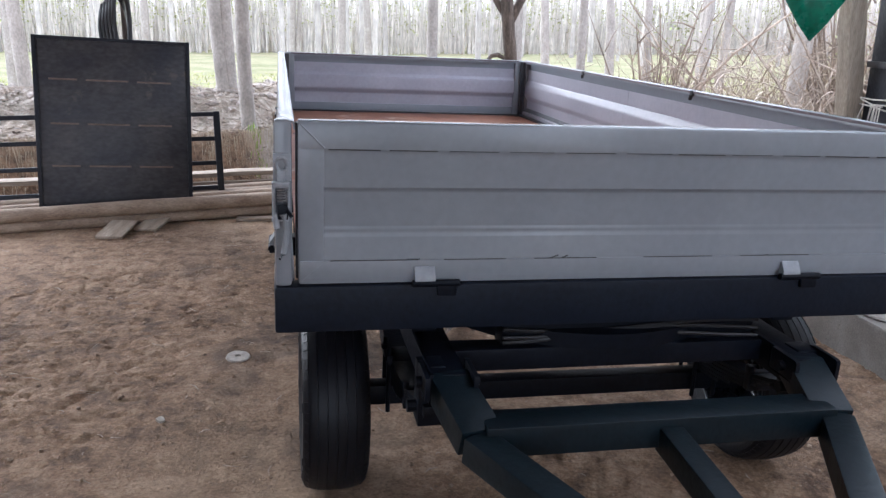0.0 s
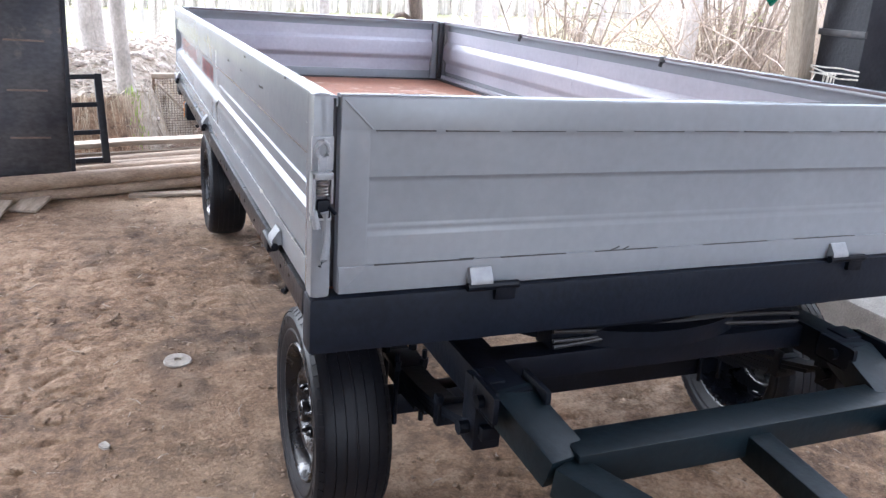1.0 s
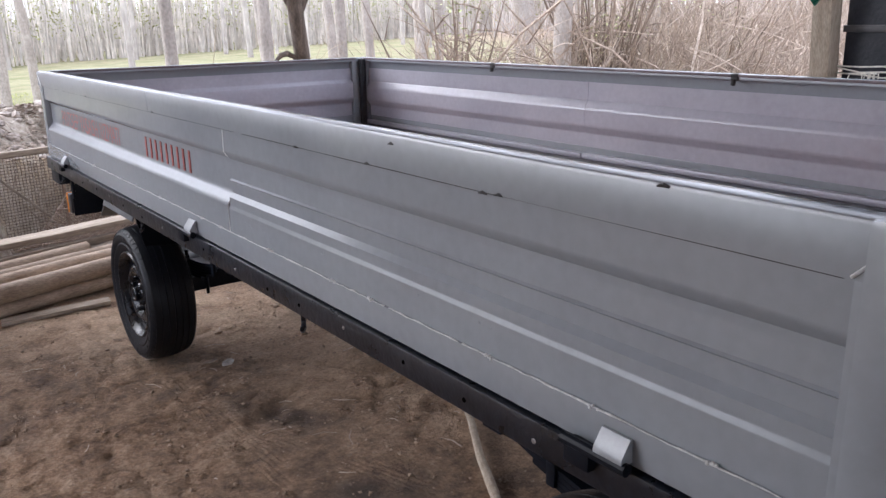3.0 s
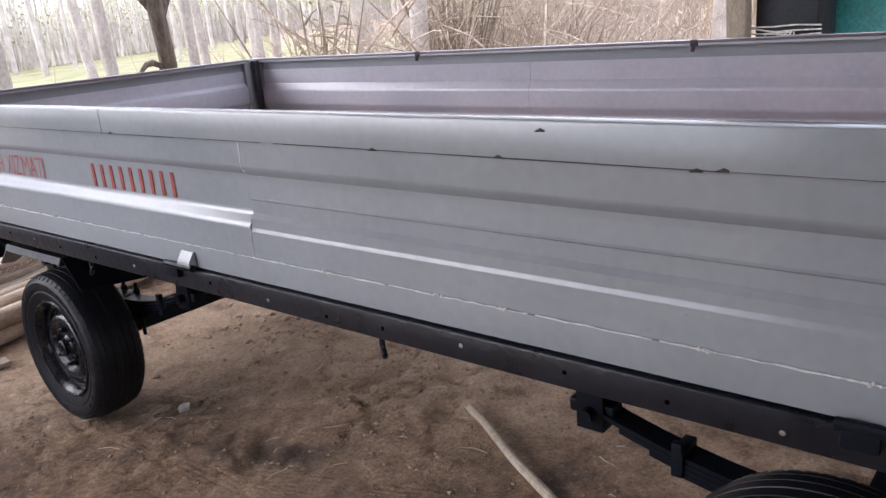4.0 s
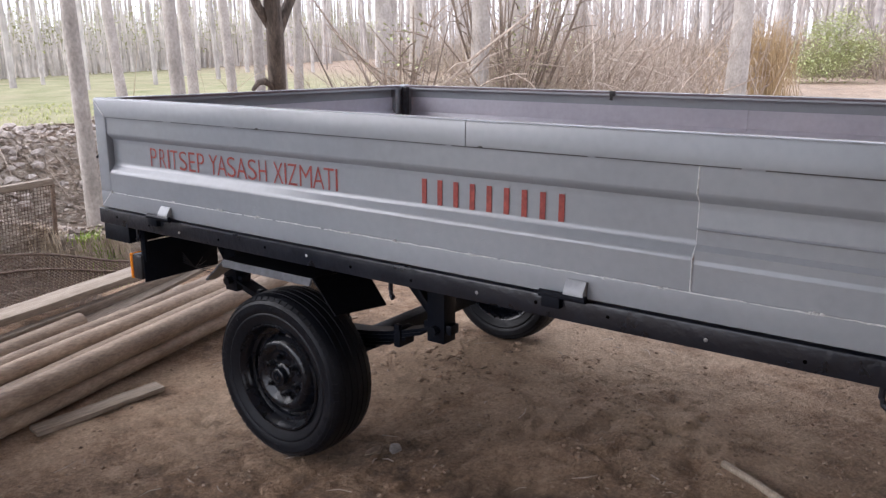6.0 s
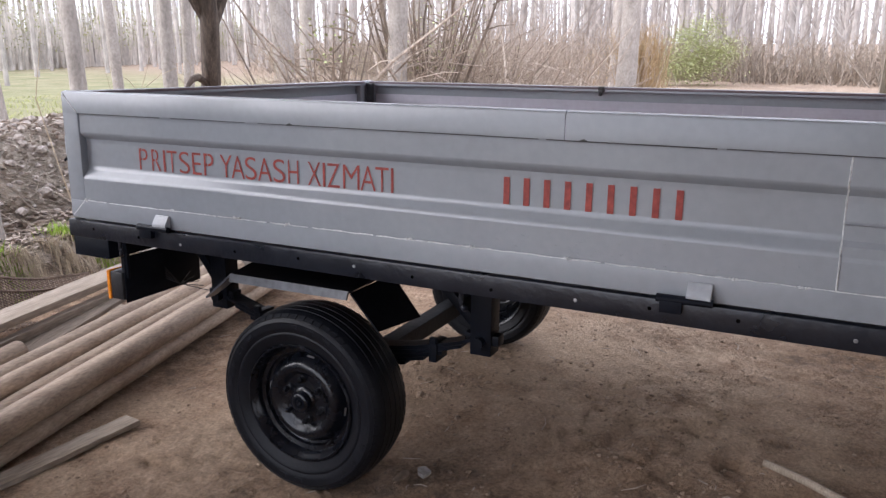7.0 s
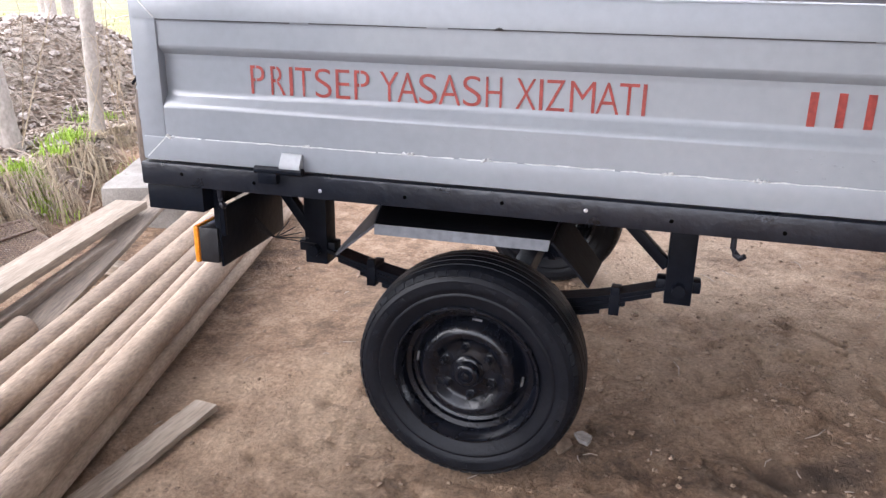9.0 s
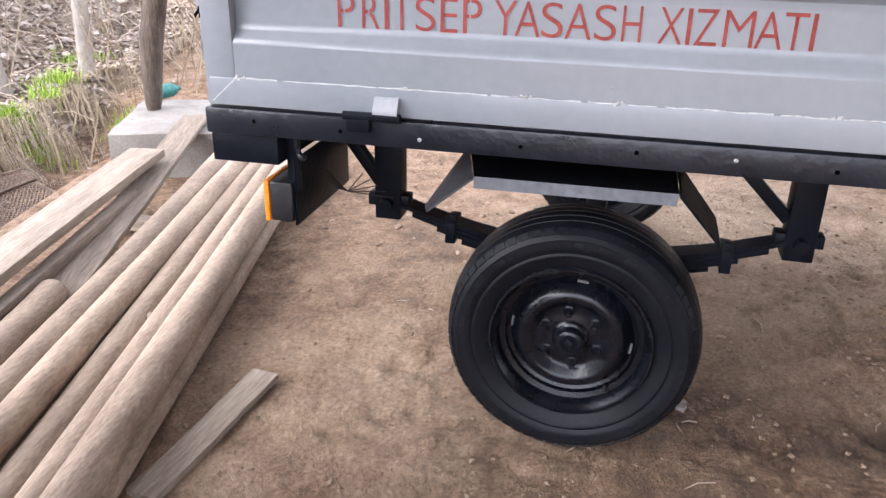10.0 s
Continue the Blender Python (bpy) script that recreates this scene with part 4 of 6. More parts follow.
for Y in (0.55, 1.15, 1.85, 2.5, 2.85, 3.45):
    bm = bmesh.new()
    add_box(bm, (0.035, Y - 0.03, 0.790), (W - 0.035, Y + 0.03, 0.852), 0.003)
    part("cross_member", bm, NAVY, trailer)


# wheels
def wheel(m, lug=0):
    """A steel-disc wheel, axle along x, outer face towards -x; m puts its centre."""
    R, hw = 0.328, 0.098
    bm = bmesh.new()
    prof = [(-0.088, 0.212), (-0.094, 0.208), (-0.094, 0.203), (-0.084, 0.200), (-0.078, 0.192), (-0.050, 0.186), (-0.046, 0.172), (-0.030, 0.168), (0.03, 0.166), (0.07, 0.19), (0.088, 0.203), (0.09, 0.21)]
    add_lathe(bm, prof, 56)
    disc = [(-0.034, 0.170), (-0.030, 0.160), (-0.040, 0.152), (-0.064, 0.138), (-0.073, 0.124), (-0.069, 0.108), (-0.052, 0.095), (-0.048, 0.082), (-0.052, 0.060), (-0.056, 0.040), (-0.056, 0.0)]
    add_lathe(bm, disc, 56)
    rim = part("wheel", bm, RIM_BLACK, trailer, "black painted pressed-steel wheel", 50)
    rim.matrix_local = m @ Matrix.Diagonal((0.98, 0.955, 0.955, 1))
    bm = bmesh.new()
    half = [(-0.080, 0.200), (-0.086, 0.214), (-0.094, 0.226), (-0.098, 0.240), (-0.1015, 0.246), (-0.1015, 0.250), (-0.0985, 0.254), (-0.103, 0.262), (-0.106, 0.274), (-0.1045, 0.288), (-0.1050, 0.291), (-0.1020, 0.296), (-0.095, 0.307), (-0.086, 0.3145), (-0.076, 0.319)]
    grooves = [(-0.060, 0.3232), (-0.0590, 0.3205), (-0.0570, 0.3205), (-0.056, 0.3240), (-0.032, 0.3268), (-0.0310, 0.3240), (-0.0285, 0.3240), (-0.0275, 0.3272), (-0.003, 0.328), (-0.0015, 0.3255)]
    left = half + grooves
    add_lathe(bm, left + [(-a, r) for a, r in reversed(left)], 72)
    # shoulder blocks
    for k in range(60):
        t = 2 * math.pi * k / 60
        for s in (-1, 1):
            mm = Matrix.Rotation(t + 0.02 * s, 4, "X") @ Matrix.Translation((s * 0.0905, 0, 0.3075)) @ Matrix.Rotation(s * 0.75, 4, "Y")
            add_box(bm, (-0.0085, -0.0125, -0.006), (0.0085, 0.0125, 0.0042), 0, mm)
    part("tyre", bm, RUBBER, rim, "worn black rubber tyre", 40)
    bm = bmesh.new()
    add_lathe(bm, [(-0.050, 0.050), (-0.058, 0.047), (-0.062, 0.040), (-0.064, 0.036), (-0.082, 0.034), (-0.087, 0.030), (-0.088, 0.022), (-0.083, 0.019), (-0.083, 0.012), (-0.090, 0.010), (-0.091, 0.0)], 28)
    part("hub", bm, RIM_BLACK, rim, "black hub cap", 50)
    for k in range(6):
        t = 2 * math.pi * k / 6 + 0.4 + lug
        bm = bmesh.new()
        add_lathe(bm, [(-0.046, 0.0165), (-0.054, 0.0160), (-0.055, 0.0125), (-0.070, 0.0115), (-0.074, 0.008), (-0.080, 0.006), (-0.081, 0.0)], 6, "x", (0, 0.074 * math.cos(t), 0.074 * math.sin(t)))
        part("wheel_nut", bm, RIM_BLACK, rim, smooth=30)
    bm = bmesh.new()
    add_tube(bm, [(-0.05, -0.10, -0.135), (-0.075, -0.103, -0.139)], [0.006, 0.004], 8)
    part("valve", bm, RUBBER_BLACK, rim)
    # raised marks on the sidewall
    for k in range(26):
        if k % 13 in (5, 6, 11, 12):
            continue
        t = 2 * math.pi * k / 26 + lug
        bm = bmesh.new()
        mm = Matrix.Rotation(t, 4, "X") @ Matrix.Translation((-0.1035, 0, 0.2775))
        add_box(bm, (-0.0035, -0.014, -0.007), (0.002, 0.016 if k % 3 else 0.006, 0.007), 0.001, mm)
        part("sidewall_mark", bm, RUBBER, rim)
    # Bright steel strips stand for light showing through the disc's slots.
    for k in range(4):
        t = math.pi / 2 * k + 0.12 + lug
        bm = bmesh.new()
        add_tube(bm, [(-0.0385, 0.1555 * math.cos(t + a), 0.1555 * math.sin(t + a)) for a in (-0.09, -0.045, 0, 0.045, 0.09)], 0.0035, 6)
        part("slot_light", bm, STEEL, rim, "bright strip for light through a slot of the wheel disc")
    return rim


WHEEL_Z, REAR_Y, FRONT_Y = 0.312, 3.291, 0.49
wheel(pose(0.193, REAR_Y, WHEEL_Z + 0.001))
wheel(pose(0.167, FRONT_Y, WHEEL_Z), 0.3)
wheel(pose(W - 0.178, REAR_Y, WHEEL_Z, 0, 0, 180), 0.7)
wheel(pose(W - 0.178, FRONT_Y, WHEEL_Z, 0, 0, 180), 0.1)


def axle_set(Y, front_hang, rear_hang, hang_top):
    """An axle beam with a leaf spring, hangers and clamps on each side."""
    bm = bmesh.new()
    add_box(bm, (0.20, Y - 0.035, WHEEL_Z - 0.035), (W - 0.20, Y + 0.035, WHEEL_Z + 0.035), 0.008)
    add_tube(bm, [(0.11, Y, WHEEL_Z), (0.22, Y, WHEEL_Z)], 0.034, 14)
    add_tube(bm, [(W - 0.11, Y, WHEEL_Z), (W - 0.22, Y, WHEEL_Z)], 0.034, 14)
    part("axle", bm, NAVY, trailer, "black axle beam")
    for X in RAILX:
        o = 1 if X < W / 2 else -1
        for k in range(6):
            bm = bmesh.new()
            f = 1 - 0.13 * k
            n = 14
            a0, a1 = Y + (front_hang - Y) * f, Y + (rear_hang - Y) * f
            lo, hi = [], []
            for i in range(n + 1):
                y = a0 + (a1 - a0) * i / n
                t = (y - Y) / ((rear_hang - Y) if y > Y else (Y - front_hang))
                z = 0.435 + 0.100 * t * t - 0.0135 * k
                lo.append((y, z))
                hi.append((y, z + 0.012))
            loop = lo + hi[::-1]
            add_prism(bm, [(y, z) for y, z in loop], 0.065, Matrix(((0, 0, 1, X), (1, 0, 0, 0), (0, 1, 0, 0), (0, 0, 0, 1))))
            part("spring_leaf", bm, NAVY, trailer, smooth=30)
        for y in (Y - 0.36, Y + 0.36):
            bm = bmesh.new()
            t = 0.36 / 0.54
            z = 0.435 + 0.100 * t * t
            add_box(bm, (X - 0.042, y - 0.014, z - 0.045), (X + 0.042, y + 0.014, z + 0.020), 0.003)
            add_box(bm, (X - 0.044, y - 0.012, z + 0.015), (X - 0.026, y + 0.012, z + 0.040), 0.003)
            part("spring_clip", bm, NAVY, trailer)
        bm = bmesh.new()
        add_box(bm, (X - 0.05, Y - 0.06, 0.434), (X + 0.05, Y + 0.06, 0.450), 0.003)
        for dx in (-0.042, 0.042):
            for dy in (-0.05, 0.05):
                add_tube(bm, [(X + dx, Y + dy, 0.26), (X + dx, Y + dy, 0.492)], 0.008, 8)
                add_tube(bm, [(X + dx, Y + dy, 0.450), (X + dx, Y + dy, 0.466)], 0.014, 6)
        part("u_bolt_plate", bm, NAVY, trailer)
        for y in (front_hang, rear_hang):
            bm = bmesh.new()
            add_box(bm, (X - 0.035, y - 0.036, 0.485), (X + 0.035, y + 0.036, hang_top), 0.004)
            add_tube(bm, [(X - 0.06, y + 0.0, 0.532), (X + 0.06, y + 0.0, 0.532)], 0.018, 10)
            add_box(bm, (X - 0.024, y - 0.058, 0.518), (X + 0.024, y + 0.06, 0.553), 0.006)
            part("spring_hanger", bm, NAVY, trailer, "black box-section spring hanger")


axle_set(REAR_Y, 2.765, 3.83, 0.802)
for X in RAILX:
    for y0, z0, y1, z1 in ((3.955, 0.715, 3.860, 0.585), (2.930, 0.715, 2.800, 0.585)):
        bm = bmesh.new()
        add_beam(bm, (X, y0, z0), (X, y1, z1), 0.035, 0.030)
        part("hanger_brace", bm, NAVY, trailer)
axle_set(FRONT_Y, -0.05, 1.07, 0.66)

# mudguards over the rear wheels
def quad_sheet(bm, q, half=0.003):
    """A flat four-cornered sheet of some thickness."""
    nrm = (q[1] - q[0]).cross(q[2] - q[0]).normalized() * half
    lo = [bm.verts.new(p - nrm) for p in q]
    hi = [bm.verts.new(p + nrm) for p in q]
    bm.faces.new(lo)
    bm.faces.new(hi[::-1])
    for i in range(4):
        bm.faces.new((lo[i], lo[(i + 1) % 4], hi[(i + 1) % 4], hi[i]))


for s in (1, -1):
    xo, xi = (0.098, 0.350) if s > 0 else (W - 0.098, W - 0.350)
    bm = bmesh.new()
    quad_sheet(bm, [Vector((xo, 3.084, 0.718)), Vector((xi, 3.090, 0.718)), Vector((xi, 3.600, 0.716)), Vector((xo, 3.538, 0.716))])
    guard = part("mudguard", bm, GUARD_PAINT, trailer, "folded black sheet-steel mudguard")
    bm = bmesh.new()
    quad_sheet(bm, [Vector((xo, 3.081, 0.716)), Vector((xi, 3.080, 0.716)), Vector((xi, 2.975, 0.585)), Vector((xo, 2.985, 0.610))])
    part("flap", bm, GUARD_PAINT, guard)
    bm = bmesh.new()
    quad_sheet(bm, [Vector((xo, 3.540, 0.714)), Vector((xi, 3.603, 0.714)), Vector((xo + s * 0.06, 3.668, 0.612)), Vector((xo, 3.650, 0.622))])
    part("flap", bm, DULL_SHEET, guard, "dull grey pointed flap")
    bm = bmesh.new()
    quad_sheet(bm, [Vector((xo - s * 0.002, 3.084, 0.722)), Vector((xo - s * 0.002, 3.538, 0.720)), Vector((xo - s * 0.010, 3.536, 0.694)), Vector((xo - s * 0.010, 3.088, 0.696))])
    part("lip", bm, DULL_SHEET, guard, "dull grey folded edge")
    for y in (3.18, 3.45):
        bm = bmesh.new()
        add_beam(bm, (xi, y, 0.715), (xi, y, 0.80), 0.03, 0.006)
        part("stay", bm, NAVY, guard)

# tail plate and lamp on each side
for s in (1, -1):
    def at(x):
        return x if s > 0 else W - x
    bm = bmesh.new()
    add_box(bm, (at(0.045), 3.955, 0.572), (at(0.40), 3.962, 0.735), 0.002)
    part("tail_plate", bm, NAVY, trailer, "black sheet carrying the tail lamp")
    bm = bmesh.new()
    add_box(bm, (at(0.048), 3.945, 0.66), (at(0.060), 3.975, 0.81), 0.002)
    part("strap", bm, NAVY, trailer)
    bm = bmesh.new()
    add_box(bm, (at(0.035), 3.962, 0.582), (at(0.215), 4.020, 0.682), 0.008)
    lamp = part("tail_lamp", bm, SMOKED, trailer, "dark boxed tail lamp with amber lens")
    bm = bmesh.new()
    add_box(bm, (at(0.032), 4.020, 0.580), (at(0.218), 4.034, 0.684), 0.006)
    part("lens", bm, AMBER, lamp, "amber lens")
    bm = bmesh.new()
    rnd = random.Random(8)
    for k in range(5):
        a = Vector((at(0.22), 3.95, 0.62 + 0.01 * k))
        add_tube(bm, [a, a + Vector((0.02, -0.05, -0.02 - 0.01 * k)), a + Vector((0.03, -0.09 - 0.02 * k, 0.03 - 0.025 * k))], 0.0016, 5)
    part("loose_wire", bm, RUBBER_BLACK, trailer, "loose thin lamp wires")

# rope hooks under the side rails
for X, s in ((0.012, -1), (W - 0.012, 1)):
    for Y in (0.33, 1.385, 2.675, 3.93):
        bm = bmesh.new()
        add_tube(bm, [(X, Y, 0.806), (X, Y, 0.775), (X + s * 0.004, Y - 0.006, 0.762), (X + s * 0.012, Y - 0.016, 0.757), (X + s * 0.018, Y - 0.024, 0.764)], [0.007, 0.007, 0.008, 0.007, 0.006], 8)
        part("rope_hook", bm, BLACK_IRON, trailer)

# turntable and steering frame over the front axle
bm = bmesh.new()
add_lathe(bm, [(0.655, 0.42), (0.655, 0.50), (0.70, 0.50), (0.70, 0.42), (0.655, 0.42)], 48, "z", (W / 2, FRONT_Y, 0))
part("turntable_ring", bm, NAVY, trailer, "black turntable ring")
for X in (0.430, W - 0.430):
    bm = bmesh.new()
    add_box(bm, (X - 0.05, -0.13, 0.605), (X + 0.05, 1.12, 0.655), 0.004)
    add_box(bm, (X - 0.052, -0.14, 0.575), (X - 0.042, 1.12, 0.662), 0.002)
    part("steering_side_beam", bm, NAVY, trailer, "black channel of the steering frame")
for Y in (0.06, 1.05):
    bm = bmesh.new()
    add_box(bm, (0.45, Y - 0.04, 0.59), (W - 0.45, Y + 0.04, 0.655), 0.004)
    part("steering_cross_beam", bm, NAVY, trailer)
bm = bmesh.new()
add_box(bm, (0.62, 0.052, 0.645), (W - 0.50, 0.130, 0.742), 0.006)
part("steering_bolster", bm, NAVY, trailer, "black bolster under the front beam")
bm = bmesh.new()
rnd = random.Random(4)
for k in range(3):
    add_tube(bm, [(0.62 + 0.10 * i, 0.044 - 0.004 * k, 0.705 - 0.014 * k - 0.012 * math.sin(i * 0.7 + k)) for i in range(9)], 0.006, 8)
part("cable", bm, RUBBER_BLACK, trailer, "black cables slung under the front beam")

# drawbar: short hinged legs, a cross beam, and arms running to the towing eye
for X, s in ((0.430, 1), (W - 0.430, -1)):
    bm2 = bmesh.new()
    add_beam(bm2, (X, -0.10, 0.622), (X + s * 0.045, -0.31, 0.560), 0.110, 0.075, 0.006)
    part("drawbar_leg", bm2, TEAL_BLACK, trailer, "short hinged drawbar leg")
    bm2 = bmesh.new()
    for dx in (-0.064, 0.064):
        add_box(bm2, (X + dx - 0.006, -0.175, 0.600), (X + dx + 0.006, -0.05, 0.668), 0.012)
    add_tube(bm2, [(X - 0.085, -0.115, 0.632), (X + 0.085, -0.115, 0.632)], 0.016, 12)
    part("hinge_lug", bm2, NAVY, trailer, "pinned hinge lugs of the drawbar")
bm = bmesh.new()
add_box(bm, (0.485, -0.335, 0.525), (W - 0.475, -0.235, 0.605), 0.006)
part("drawbar_cross_beam", bm, TEAL_BLACK, trailer, "green-black box-section cross beam")
EYE_END = (0.985, -1.27, 0.45)
for a, w in (((0.462, -0.315, 0.553), 0.085), ((W - 0.462, -0.315, 0.553), 0.085), ((0.965, -0.32, 0.548), 0.065)):
    bm = bmesh.new()
    add_beam(bm, a, EYE_END, w, 0.07, 0.006)
    part("drawbar_arm", bm, TEAL_BLACK, trailer, "green-black box-section drawbar arm")
bm = bmesh.new()
add_tube(bm, [(EYE_END[0] + 0.05 * math.cos(2 * math.pi * k / 20), EYE_END[1] - 0.07 + 0.05 * math.sin(2 * math.pi * k / 20), 0.45) for k in range(21)], 0.016, 10)
part("towing_eye", bm, TEAL_BLACK, trailer, "steel towing eye")


# ---- loose things ----
ROD = trailer.matrix_world @ Vector((1.0, 2.27, BED))
bm = bmesh.new()
add_tube(bm, [(-0.17, 0.012, 0.008), (-0.06, 0.0, 0.010), (0.08, -0.008, 0.012), (0.165, -0.012, 0.009)], [0.007, 0.008, 0.008, 0.012], 8)
solid("iron_rod", bm, IRON, "short dark iron rod lying on the trailer floor", "rod", m=Matrix.Translation(ROD + Vector((0.06, 0, -0.0))) @ pose(0, 0, 0, 0, 1.45, 4))


def pole(name, p, q, r0, r1, label, group, wobble=0.012, seed=0, n=16, material=WOOD, segs=22):
    """A peeled round pole from p to q with slight bends, knots and sawn ends."""
    rnd = random.Random(seed)
    p, q = Vector(p), Vector(q)
    bm = bmesh.new()
    pts, rad = [], []
    for i in range(segs + 1):
        t = i / segs
        c = p.lerp(q, t) - p
        c += Vector((0, wobble * math.sin(t * 5 + seed), 0.4 * wobble * math.sin(t * 7 + seed * 2)))
        pts.append(c)
        rad.append((r0 + (r1 - r0) * t) * (1 + 0.05 * noise.noise(Vector((t * 14, seed * 3.1, 0)))))
    add_tube(bm, pts, rad, n)
    for v in bm.verts:
        v.co += 0.003 * noise.noise_vector(v.co * 18 + Vector((seed, 0, 0)))
    for k in range(5):
        t = rnd.random()
        c = p.lerp(q, t) - p
        a = rnd.uniform(0, 6.28)
        rr = r0 + (r1 - r0) * t
        bmesh.ops.create_icosphere(bm, subdivisions=1, radius=0.014, matrix=Matrix.Translation(c + Vector((0, math.cos(a) * rr * 0.9, math.sin(a) * rr * 0.9))))
    me = mesh_of(name, bm, material, 50)
    ob = new(name, me)
    ob.location = p
    return tagged(ob, label, "pole", group)


def on_line(x, y0, slope=0.203):
    return y0 + slope * x


POLES = [  # y at x = 0, height, radii, ends
    (6.372, 0.046, 0.040, 0.042, -3.2, 2.25),
    (6.376, 0.128, 0.054, 0.051, -3.3, 2.05),
    (6.466, 0.092, 0.047, 0.044, -3.1, 2.15),
    (6.554, 0.070, 0.045, 0.043, -3.2, 1.9),
    (6.640, 0.105, 0.049, 0.046, -3.4, 1.75),
    (6.738, 0.112, 0.052, 0.048, -3.3, 1.60),
]
for k, (y0, z, r0, r1, x0, x1) in enumerate(POLES):
    pole("pole", (x0, on_line(x0, y0), z), (x1, on_line(x1, y0), z + 0.012), r0, r1, "long peeled wooden pole in a stack on the ground", "stacked poles", seed=k + 1)
pole("pole", (-2.6, on_line(-2.6, 6.84), 0.125), (0.205, 6.885, 0.135), 0.050, 0.052, "shorter peeled wooden pole in the stack, with a sawn end", "stacked poles", seed=9)


def timber(name, p, q, w, h, label, category, group="", seed=0, up=(0, 0, 1), material=SAWN):
    bm = bmesh.new()
    n = (Vector(q) - Vector(p)).length
    add_box(bm, (-w / 2, 0, -h / 2), (w / 2, n, h / 2), 0.004)
    bmesh.ops.subdivide_edges(bm, edges=[e for e in bm.edges if abs((e.verts[0].co - e.verts[1].co).y) > n * 0.5], cuts=14)
    for v in bm.verts:
        v.co += Vector((0.006 * noise.noise(Vector((v.co.y * 2.5, seed, 0))), 0, 0.007 * noise.noise(Vector((v.co.y * 2.2, seed, 5)))))
        v.co += 0.002 * noise.noise_vector(v.co * 30)
    for v in bm.verts:
        v.co = Vector((v.co.y, v.co.x, -v.co.z))
    m = beam_matrix(p, q, up) @ Matrix(((0, 1, 0, 0), (1, 0, 0, 0), (0, 0, -1, 0), (0, 0, 0, 1)))
    return solid(name, bm, material, label, category, group, m=m)


timber("timber_beam", (-2.4, 6.62, 0.240), (1.30, 7.245, 0.232), 0.155, 0.036, "heavy weathered sawn beam laid over the pole stack", "beam", seed=2)
timber("timber_batten", (-1.8, 6.575, 0.172), (0.97, 7.115, 0.160), 0.05, 0.045, "thin weathered square batten beside the beam", "batten", seed=3, material=SAWN_OLD)
timber("plank", (0.13, 6.865, 0.118), (1.97, 7.39, 0.203), 0.135, 0.022, "grey plank lying from the poles up to a concrete block", "plank", seed=4, material=SAWN_OLD)
timber("plank", (-0.42, 6.205, gz(-0.4, 6.2) + 0.012), (0.115, 6.135, gz(0.1, 6.13) + 0.020), 0.085, 0.022, "short weathered plank offcut on the earth", "plank", seed=5)
timber("plank", (-1.27, 5.72, gz(-1.27, 5.8) + 0.014), (-1.21, 6.05, gz(-1.2, 6.0) + 0.05), 0.19, 0.02, "short board lying on the earth before the poles", "plank", "boards on the earth", seed=6)
timber("plank", (-1.06, 5.92, gz(-1.0, 5.9) + 0.014), (-0.98, 6.16, gz(-1.0, 6.1) + 0.05), 0.17, 0.02, "short board lying on the earth before the poles", "plank", "boards on the earth", seed=7)
for x in (-2.3, -0.6, 0.95):
    timber("bearer", (x, on_line(x, 6.40), 0.026), (x + 0.06, on_line(x, 7.05), 0.026), 0.07, 0.05, "rough bearer carrying the pole stack", "bearer", "bearers", seed=int(x * 7) + 30)


def concrete_block():
    bm = bmesh.new()
    add_box(bm, (0.0, -0.85, -0.6), (0.70, 0.0, 0.0), 0.012)
    bmesh.ops.subdivide_edges(bm, edges=bm.edges, cuts=5, use_grid_fill=True)
    for v in bm.verts:
        v.co += 0.010 * noise.noise_vector(v.co * 7) + 0.004 * noise.noise_vector(v.co * 25)
    return solid("concrete_block", bm, CONCRETE, "pale rough concrete footing block at the ditch edge", "concrete block", m=pose(1.64, 7.71, 0.175, 0, 0, 18))


concrete_block()
bm = bmesh.new()
add_lathe(bm, [(0.0, 0.0), (0.0, 0.036), (0.012, 0.040), (0.14, 0.040), (0.17, 0.030), (0.185, 0.014), (0.205, 0.014), (0.205, 0.0)], 18, "x")
solid("bottle", bm, TEAL, "green plastic bottle lying on the concrete block", "bottle", m=pose(2.28, 7.86, 0.214, 0, 0, -22))

# leaning iron door panel, slatted frame and hose
panel_m = Matrix.Translation((-1.285, 6.24, 0.125)) @ pose(0, 0, 0, -8, 2.6, 8)
door = thing("iron_door", "dark sheet-iron door panel leaning upright on the poles", "door panel", panel_m)
bm = bmesh.new()
add_box(bm, (-0.53, -0.012, 0.0), (0.53, 0.004, 1.235), 0.003)
part("sheet", bm, IRON, door)
for x0, x1 in ((-0.54, -0.51), (0.51, 0.54)):
    bm = bmesh.new()
    add_box(bm, (x0, -0.022, -0.004), (x1, 0.02, 1.239), 0.004)
    part("frame_stile", bm, BLACK_IRON, door)
for z in (0.0, 1.215):
    bm = bmesh.new()
    add_box(bm, (-0.51, -0.020, z - 0.004), (0.51, 0.02, z + 0.022), 0.004)
    part("frame_rail", bm, BLACK_IRON, door)
rnd = random.Random(12)
for z in (0.30, 0.61, 0.93):
    for x0, x1 in ((-0.44, -0.25), (-0.19, 0.10), (0.16, 0.40)):
        bm = bmesh.new()
        add_box(bm, (x0, -0.0155, z - 0.006 - 0.03 * (x0 + 0.4) * 0.2), (x1, -0.0125, z + 0.007 - 0.03 * (x0 + 0.4) * 0.2), 0.001)
        part("rubbed_streak", bm, WEAR, door, "brown rubbed streak")

